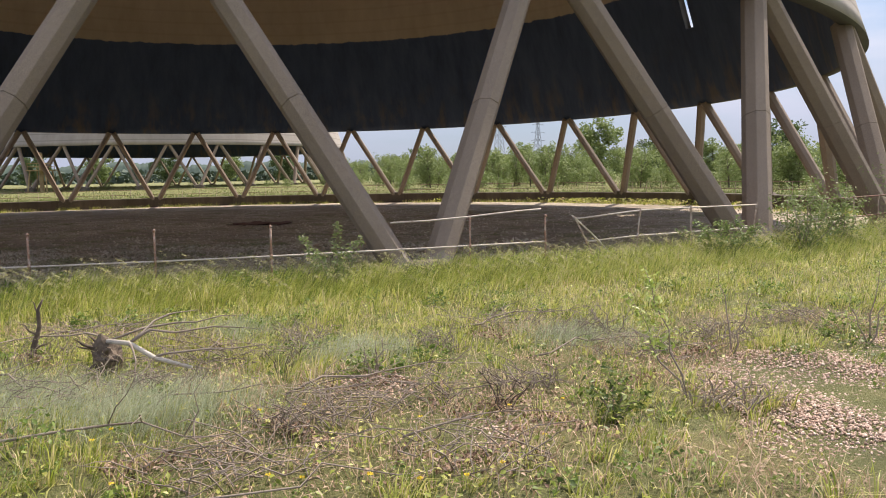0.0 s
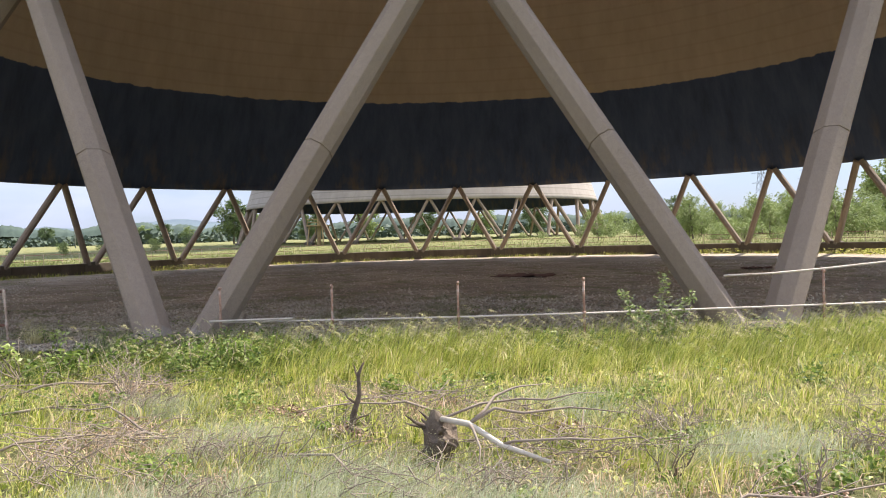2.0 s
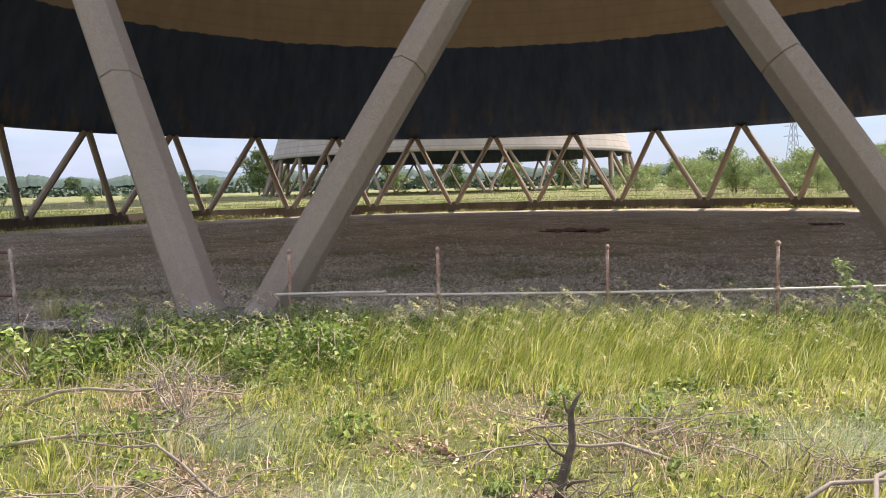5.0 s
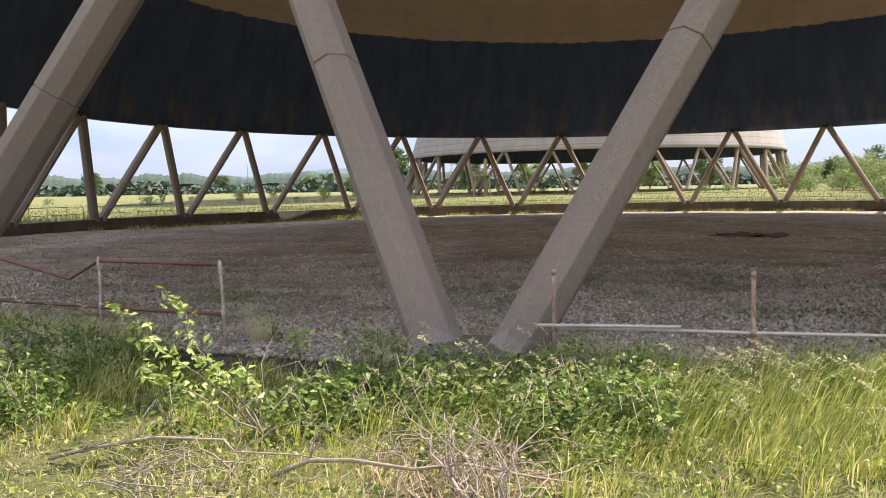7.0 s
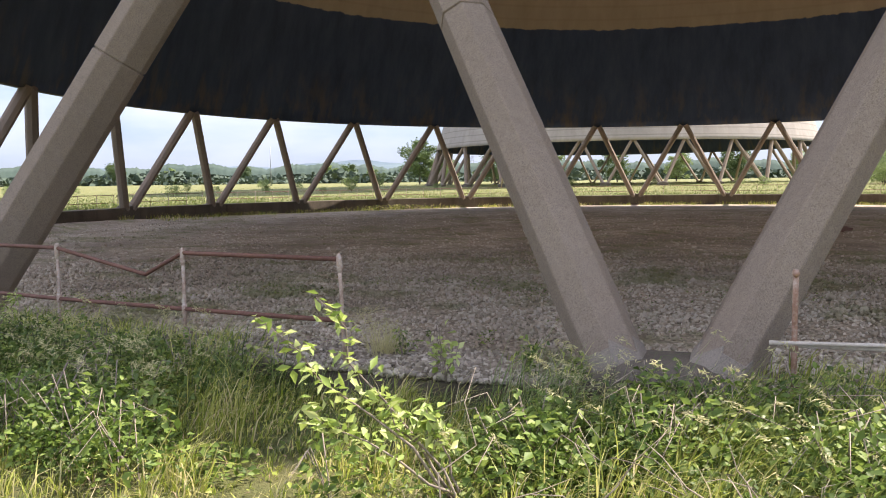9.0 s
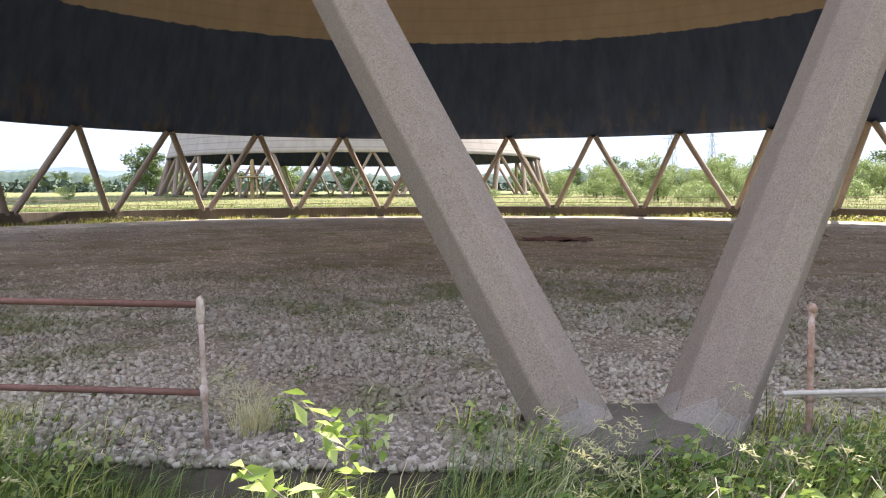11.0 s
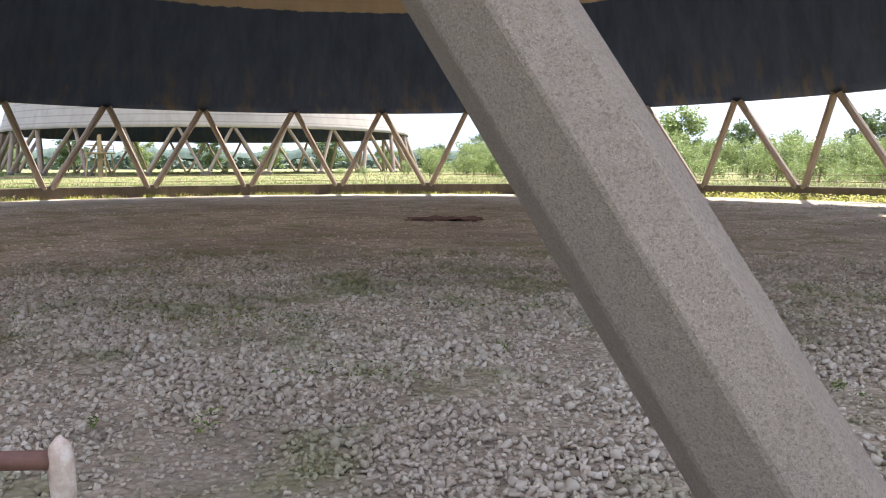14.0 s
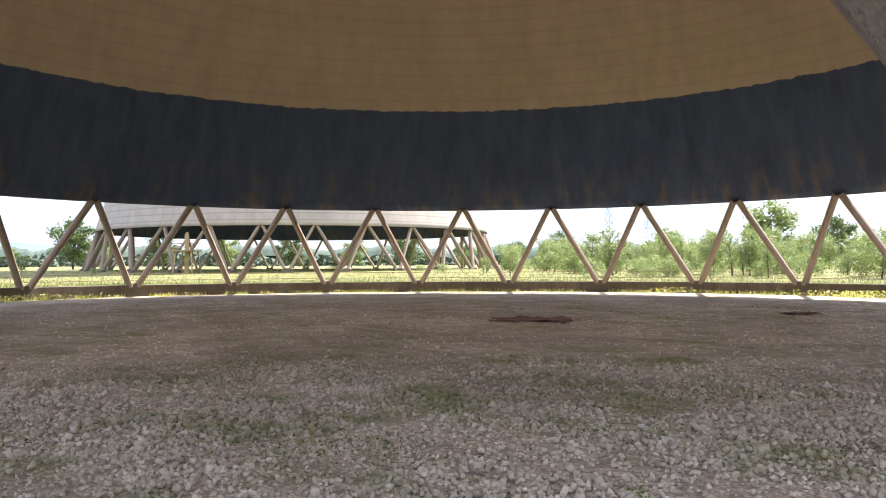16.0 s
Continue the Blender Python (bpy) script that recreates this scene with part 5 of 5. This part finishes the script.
dead_shrub(7.75, -38.35, 0.55, 7, 611, MAT_GREY_WOOD, "leafless grey dead shrub in the meadow grass")
dead_shrub(7.45, -38.05, 0.42, 6, 612, MAT_TWIG, "leafless brown dead shrub in the meadow grass")
dead_shrub(12.92, -39.75, 0.30, 5, 613, MAT_ROOT, "low dark dead shrub beside a brush tangle")
dead_shrub(13.7, -40.05, 0.34, 6, 614, MAT_TWIG, "low brown dead shrub on reddish litter")
dead_shrub(14.7, -40.9, 0.30, 6, 615, MAT_ROOT, "low dark dead shrub on reddish litter")
dead_shrub(16.0, -38.5, 0.45, 6, 616, MAT_TWIG, "leafless brown dead shrub in the meadow grass")


def dead_leaf_clump(x, y, r, seed):
    """A drift of curled brown leaves."""
    rng = np.random.default_rng(seed)
    m = int(1100 * r)
    d = rng.normal(size=(m, 2)) * (r * 0.75, r * 0.5)
    d += 0.5 * r * np.sin(d[:, ::-1] * 9.0 + seed)
    c = np.stack([d[:, 0], d[:, 1], 0.015 + np.abs(rng.normal(0, 0.035, m)) * np.exp(-(d ** 2).sum(1) / r ** 2)], 1)
    ob = new("dead_leaves", big_mesh("dead_leaves", *leaf_cards(c, 0.038, rng, 0.5, 0.1, 0.5), MAT_DEAD_LEAF))
    ob.location = (x, y, gz(x, y))
    tagged(ob, "curled brown dead leaves scattered in the grass", "dead leaves", "drifts of dead leaves", "stuff")


MAT_DEAD_LEAF = island_surface("dead_leaves", [(0.15, (0.13, 0.075, 0.05)), (0.5, (0.34, 0.22, 0.155)), (0.85, (0.60, 0.44, 0.33))], 0.8, translucent=0.15, spread=0.8)
for i, (px, py, r) in enumerate(((14.64, -40.85, 0.32), (14.37, -41.97, 0.35), (13.67, -40.33, 0.30), (14.9, -41.3, 0.28), (13.3, -41.4, 0.30), (14.86, -38.47, 0.28), (15.92, -38.57, 0.32), (16.6, -39.1, 0.3), (12.0, -38.6, 0.22), (9.4, -38.4, 0.25), (10.4, -39.05, 0.2), (8.4, -39.0, 0.3), (12.6, -41.9, 0.25), (15.8, -40.2, 0.25))):
    dead_leaf_clump(px, py, r, 640 + i)


# saplings and bushes
def sapling(base, stems, label, leaf, per, seed, mat=None, thick=0.009, fluff=0.05, name="willow_sapling", cat="sapling"):
    """Whippy stems with leaves set along their upper part."""
    rng = np.random.default_rng(seed)
    ob = thing(name, Matrix.Translation((base[0], base[1], gz(*base))), label, cat)
    for tip, start in stems:
        line = wander((0, 0, -0.03), tip, rng, 6, 0.03, 0.02)
        v, f = tube(line, [thick * (1 - 0.8 * i / 6) for i in range(7)], 6)
        part("stem", mesh_of("stem", v, f, MAT_TWIG, True), ob)
        u = rng.uniform(start, 1.0, per) * 6
        k = np.minimum(u.astype(int), 5)
        pts = np.array([list(p) for p in line])
        c = pts[k] * (1 - (u - k))[:, None] + pts[k + 1] * (u - k)[:, None] + rng.normal(size=(per, 3)) * fluff * (1.1 - 0.6 * (u / 6))[:, None]
        c[:, 2] = np.maximum(c[:, 2], 0.02)
        v, f = leaf_cards(c, leaf, rng, 0.42, -0.2, 0.5)
        part("leaves", big_mesh("leaves", v, f, mat or MAT_WILLOW), ob)
    return ob


sapling((5.80, -37.65), [((-0.64, -0.28, 1.02), 0.42), ((-0.60, -0.74, 1.0), 0.42), ((-0.40, -0.66, 0.60), 0.5), ((-0.14, -0.12, 0.50), 0.5), ((-0.30, -0.30, 0.62), 0.5)], "pale green willow sapling leaning in the wind", 0.074, 72, 301, fluff=0.055)
sapling((12.62, -34.6), [((0.1, 0.1, 1.05), 0.3), ((-0.45, 0.05, 0.85), 0.3), ((0.4, 0.1, 0.8), 0.3), ((-0.2, -0.1, 0.65), 0.2), ((0.2, 0, 0.6), 0.2)], "green sapling growing against the basin wall", 0.06, 170, 302, MAT_SCRUB, fluff=0.07)
sapling((16.05, -40.65), [((-0.28, 0.15, 0.95), 0.4), ((-0.42, 0.1, 0.75), 0.4)], "thin leafy sapling beside a bare stony patch", 0.06, 90, 303)
sapling((16.9, -39.2), [((-0.1, 0.1, 0.75), 0.75), ((0.25, 0.1, 0.6), 0.8)], "nearly leafless thin sapling in the grass", 0.03, 14, 304)
sapling((18.3, -38.9), [((0.1, 0, 0.8), 0.4), ((0.3, 0.1, 0.55), 0.4), ((-0.2, 0.1, 0.5), 0.4)], "slender sapling with small leaves in the grass", 0.035, 60, 305)
sapling((0.6, -36.9), [((0.1, 0, 0.75), 0.2), ((-0.3, 0, 0.6), 0.2), ((0.4, 0.1, 0.62), 0.2), ((-0.1, -0.1, 0.5), 0.1)], "yellow-green bush beside the rusty handrail", 0.05, 150, 306)
sapling((15.4, -41.2), [((0.1, 0.1, 0.28), 0.1), ((-0.15, 0.05, 0.24), 0.1), ((0.2, -0.1, 0.22), 0.1), ((0, 0.15, 0.3), 0.1)], "small dark green leafy weed on the meadow", 0.05, 110, 307, MAT_HERB, name="weed", cat="weed")
for i, (bx, by, s) in enumerate(((21.4, -30.6, 1.5), (22.8, -29.3, 1.3), (24.6, -28.2, 1.9), (26.6, -26.4, 2.2), (19.6, -31.6, 0.8))):
    r2 = np.random.default_rng(320 + i)
    stems = [((float(r2.normal()) * 0.38 * s, float(r2.normal()) * 0.3 * s, s * float(r2.uniform(0.6, 1.0))), 0.05) for j in range(9)]
    sapling((bx, by), stems, "dense green bush grown over the broken handrail", 0.075, 210, 330 + i, MAT_SCRUB, 0.014, 0.17 * s / 1.5, "bush", "bush")


# gravel of the basin floor
MAT_STONE = island_surface("crushed_stone", [(0.1, (0.38, 0.32, 0.25)), (0.4, (0.56, 0.485, 0.395)), (0.65, (0.66, 0.585, 0.49)), (0.95, (0.80, 0.725, 0.63))], 0.92, spread=0.7, patch=0.5, mossy=True)


def stones(x, y, z, size, rng):
    """Crushed stones: squashed, skewed blocks of twelve triangles, each with its own corners."""
    n = len(x)
    cube = np.array([(-1, -1, -1), (1, -1, -1), (1, 1, -1), (-1, 1, -1), (-1, -1, 1), (1, -1, 1), (1, 1, 1), (-1, 1, 1)], float)
    tris = np.array([(0, 2, 1), (0, 3, 2), (4, 5, 6), (4, 6, 7), (0, 1, 5), (0, 5, 4), (1, 2, 6), (1, 6, 5), (2, 3, 7), (2, 7, 6), (3, 0, 4), (3, 4, 7)])
    v = cube[None] * rng.uniform(0.45, 1.05, (n, 8, 3))
    v *= np.stack([rng.uniform(0.8, 1.3, n), rng.uniform(0.65, 1.0, n), rng.uniform(0.45, 0.8, n)], 1)[:, None, :]
    q = rng.normal(size=(n, 4)) * (1.0, 0.35, 0.35, 1.0)
    q /= np.linalg.norm(q, axis=1)[:, None]
    w, a, b, c = q.T
    m = np.stack([np.stack([1 - 2 * (b * b + c * c), 2 * (a * b - c * w), 2 * (a * c + b * w)], 1),
                  np.stack([2 * (a * b + c * w), 1 - 2 * (a * a + c * c), 2 * (b * c - a * w)], 1),
                  np.stack([2 * (a * c - b * w), 2 * (b * c + a * w), 1 - 2 * (a * a + b * b)], 1)], 1)
    v = np.einsum("nij,nkj->nki", m, v) * (size / 2)[:, None, None] + np.stack([x, y, z], 1)[:, None, :]
    f = (np.arange(n)[:, None, None] * 8 + tris[None]).reshape(-1, 3)
    return v.reshape(-1, 3), f


rng = np.random.default_rng(81)
n = 78000
d = 0.3 + 22.0 * rng.uniform(0, 1, n) ** 0.8
a = radians(90) + rng.uniform(-1.15, 1.15, n)
x, y = 4.4 + d * np.cos(a), -36.6 + d * np.sin(a)
fine = patchy(x, y, 0.8, 19)
size = rng.uniform(0.030, 0.068, n) * np.where(rng.uniform(0, 1, n) < 0.06, 1.5, 1.0) * (0.65 + 0.55 * (1 - fine)) * (1 + 0.025 * d)
ok = (np.hypot(x, y) < 35.5)
ok &= rng.uniform(0, 1, n) < np.where(fine > 0.62, 0.5, 1.0) * (1 - 0.7 * smooth_step(14.0, 22.0, d))
x, y, size = x[ok], y[ok], size[ok]
heap = stones(x, y, floor_z(x, y) + size * rng.uniform(0.0, 0.6, len(x)), size, rng)
# sparser, larger lumps farther in
n = 26000
d, a = 12.0 + 42.0 * rng.uniform(0, 1, n), radians(90) + rng.uniform(-1.2, 1.2, n)
x, y = 4.4 + d * np.cos(a), -36.6 + d * np.sin(a)
ok = (np.hypot(x, y) < 35.4) & (rng.uniform(0, 1, n) < patchy(x, y, 0.5, 27) * 1.3)
x, y = x[ok], y[ok]
size = rng.uniform(0.05, 0.12, len(x))
v, f = stack([heap, stones(x, y, floor_z(x, y) + size * rng.uniform(-0.1, 0.3, len(x)), size, rng)])
tagged(new("gravel", big_mesh("gravel", v, f, MAT_STONE)), "loose grey-brown crushed stones on the basin floor", "gravel", kind="stuff")

# stones thrown up on the wall top and round the column feet
rng = np.random.default_rng(85)
n = 9000
aa, rr = radians(-90) + (rng.normal(4.8, 1.1, n)) / 36.0, rng.uniform(35.55, 36.42, n)
x, y = rr * np.cos(aa), rr * np.sin(aa)
size = rng.uniform(0.02, 0.065, n)
v, f = stones(x, y, KERB_TOP + size * rng.uniform(-0.05, 0.45, n), size, rng)
MAT_DIRTY_STONE = island_surface("dirty_stone", [(0.1, (0.13, 0.105, 0.08)), (0.5, (0.27, 0.23, 0.185)), (0.9, (0.48, 0.43, 0.37))], 0.95, spread=0.75, patch=2.0, mossy=True)
tagged(new("wall_top_stones", big_mesh("wall_top_stones", v, f, MAT_DIRTY_STONE)), "crushed stones and dirt lying along the wall top", "gravel", kind="stuff")

# plants rooted in the stones on the wall top
def wall_plant(x, y, h, leaf, m, seed, mat, label):
    r4 = np.random.default_rng(seed)
    ob = thing("wall_plant", Matrix.Translation((x, y, KERB_TOP)), label, "plant", "plants on the wall")
    for j in range(4):
        tip = (float(r4.normal()) * h * 0.28, float(r4.normal()) * h * 0.22, h * float(r4.uniform(0.65, 1.0)))
        line = wander((0, 0, -0.02), tip, r4, 4, 0.04)
        v, f = tube(line, [0.005, 0.0045, 0.004, 0.003, 0.0015], 5)
        part("stem", mesh_of("stem", v, f, MAT_TWIG, True), ob)
        u = r4.uniform(0.25, 1.0, m)
        c = np.array(tip)[None] * u[:, None] + r4.normal(size=(m, 3)) * h * 0.10
        c[:, 2] = np.maximum(c[:, 2], 0.01)
        v, f = leaf_cards(c, leaf, r4, 0.5, 0.0, 0.6)
        part("leaves", big_mesh("leaves", v, f, mat), ob)


wall_plant(4.82, -36.1, 0.40, 0.085, 13, 501, MAT_WILLOW, "bright yellow-green leafy seedling on the wall top")
wall_plant(5.30, -35.80, 0.30, 0.055, 22, 502, MAT_HERB, "small green bramble shoot on the wall top")
wall_plant(5.75, -35.95, 0.22, 0.05, 18, 503, MAT_HERB, "small green bramble shoot on the wall top")
wall_plant(4.20, -35.68, 0.26, 0.05, 16, 504, MAT_HERB, "small green bramble shoot on the wall top")
wall_plant(6.35, -36.10, 0.16, 0.045, 24, 505, MAT_HERB, "low green weed beside the column foot")
wall_plant(6.75, -35.75, 0.14, 0.045, 24, 506, MAT_HERB, "low green weed beside the column foot")

# a tussock of seeding grass by the handrail
rng = np.random.default_rng(89)
x, y = 4.02 + rng.normal(0, 0.07, 26), -35.62 + rng.normal(0, 0.05, 26)
st, gr = panicles(x, y, rng.uniform(0.25, 0.45, 26), rng, 0.75, 34, 0.018)
tu = tufts(x[:14], y[:14], np.full(14, 0.32), 12, rng, np.full(14, 0.8), 0.06, -0.6, (0.004, 0.008))
v, f = stack([st, gr, tu])
v[:, 2] += KERB_TOP - gz(4.02, -35.62)
v[:, 0] = 8.04 - v[:, 0]
tagged(new("grass_tussock", big_mesh("grass_tussock", v, f, MAT_SEED)), "feathery tussock of pale seeding grass by the handrail", "grass", kind="stuff")

# stones of the bare patch on the meadow
rng = np.random.default_rng(83)
pts = []
for cx, cy, r in BARE:
    m = int(4200 * r * r)
    aa, rr = rng.uniform(0, 6.28, m), r * 1.05 * np.sqrt(rng.uniform(0, 1, m))
    pts.append(np.stack([cx + rr * np.cos(aa), cy + rr * np.sin(aa)], 1))
p = np.concatenate(pts)
size = rng.uniform(0.008, 0.026, len(p))
v, f = stones(p[:, 0], p[:, 1], ground_z(p[:, 0], p[:, 1]) + size * 0.2, size, rng)
MAT_RUBBLE = island_surface("pink_rubble", [(0.1, (0.36, 0.24, 0.18)), (0.5, (0.54, 0.39, 0.31)), (0.9, (0.70, 0.56, 0.47))], 0.92, spread=0.8)
tagged(new("rubble", big_mesh("rubble", v, f, MAT_RUBBLE)), "pinkish broken stones on a bare patch of ground", "rubble", kind="stuff")

# small plants in the gravel
for i, (px, py, hh) in enumerate(((2.41, -30.63, 0.24), (1.32, -30.46, 0.1), (5.2, -27.4, 0.2), (6.9, -30.6, 0.14), (3.6, -33.1, 0.12), (5.9, -24.2, 0.15), (8.6, -29.2, 0.12), (0.2, -31.6, 0.1))):
    r3 = np.random.default_rng(400 + i)
    m = 60 if hh > 0.15 else 36
    c = np.stack([r3.normal(0, hh * 0.28, m), r3.normal(0, hh * 0.28, m), r3.uniform(0.03, hh, m)], 1)
    v, f = leaf_cards(c, 0.045, r3, 0.45)
    ob = new("gravel_weed", big_mesh("gravel_weed", v, f, MAT_HERB))
    ob.location = (px, py, float(floor_z(np.array(px), np.array(py))))
    tagged(ob, "small green weed growing out of the gravel", "weed", "gravel weeds", "stuff")


# moss and seedlings creeping over the gravel
rng = np.random.default_rng(87)
parts = []
for cx, cy, r, m in ((1.6, -25.5, 0.9, 420), (5.4, -23.9, 0.7, 300), (-1.4, -24.4, 1.0, 420), (8.8, -25.2, 0.8, 300), (-4.6, -27.2, 0.8, 260), (3.4, -28.6, 0.5, 160), (10.5, -29.4, 0.9, 300), (-6.3, -29.8, 1.0, 500), (12.8, -23.0, 1.2, 360), (7.4, -20.5, 0.9, 260), (-2.5, -19.5, 1.0, 260), (2.2, -33.6, 0.3, 110)):
    px, py = cx + rng.normal(0, r, m), cy + rng.normal(0, r * 0.6, m)
    parts.append(leaf_cards(np.stack([px, py, floor_z(px, py) + rng.uniform(0.03, 0.09, m)], 1), 0.05, rng, 0.6, 0.0, 0.8))
v, f = stack(parts)
tagged(new("gravel_moss", big_mesh("gravel_moss", v, f, MAT_HERB)), "green seedlings and moss creeping over the gravel", "moss", kind="stuff")


# scrap on the floor
MAT_SCRAP = surface("rusted_sheet", (0.09, 0.045, 0.035), (0.22, 0.12, 0.10), 1.5, 12.0, 0.9, 0.6, 0.02, own=True)


def scrap_sheet(x, y, w, d, seed):
    rng = np.random.default_rng(seed)
    bm = bmesh.new()
    nx, ny = 14, 8
    grid = [[bm.verts.new((w * (i / nx - 0.5) + rng.normal() * 0.03, d * (j / ny - 0.5) + rng.normal() * 0.03, 0.05 + 0.05 * math.sin(i * 0.9) * math.cos(j * 1.3) + abs(rng.normal()) * 0.03)) for j in range(ny + 1)] for i in range(nx + 1)]
    for i in range(nx):
        for j in range(ny):
            if (i in (0, nx - 1) or j in (0, ny - 1)) and rng.uniform() < 0.45:
                continue
            bm.faces.new((grid[i][j], grid[i + 1][j], grid[i + 1][j + 1], grid[i][j + 1]))
    bmesh.ops.delete(bm, geom=[q for q in bm.verts if not q.link_faces], context="VERTS")
    bmesh.ops.solidify(bm, geom=bm.faces[:], thickness=0.02)
    me = bpy.data.meshes.new("scrap_sheet")
    bm.to_mesh(me)
    bm.free()
    me.materials.append(MAT_SCRAP)
    ob = new("scrap_sheet", me)
    ob.location = (x, y, float(floor_z(np.array(x), np.array(y))))
    return tagged(ob, "crumpled rusty brown sheet lying on the gravel", "scrap sheet", "scrap")


scrap_sheet(4.0, -1.0, 3.4, 2.6, 1)
scrap_sheet(16.3, 3.0, 1.6, 1.0, 2)
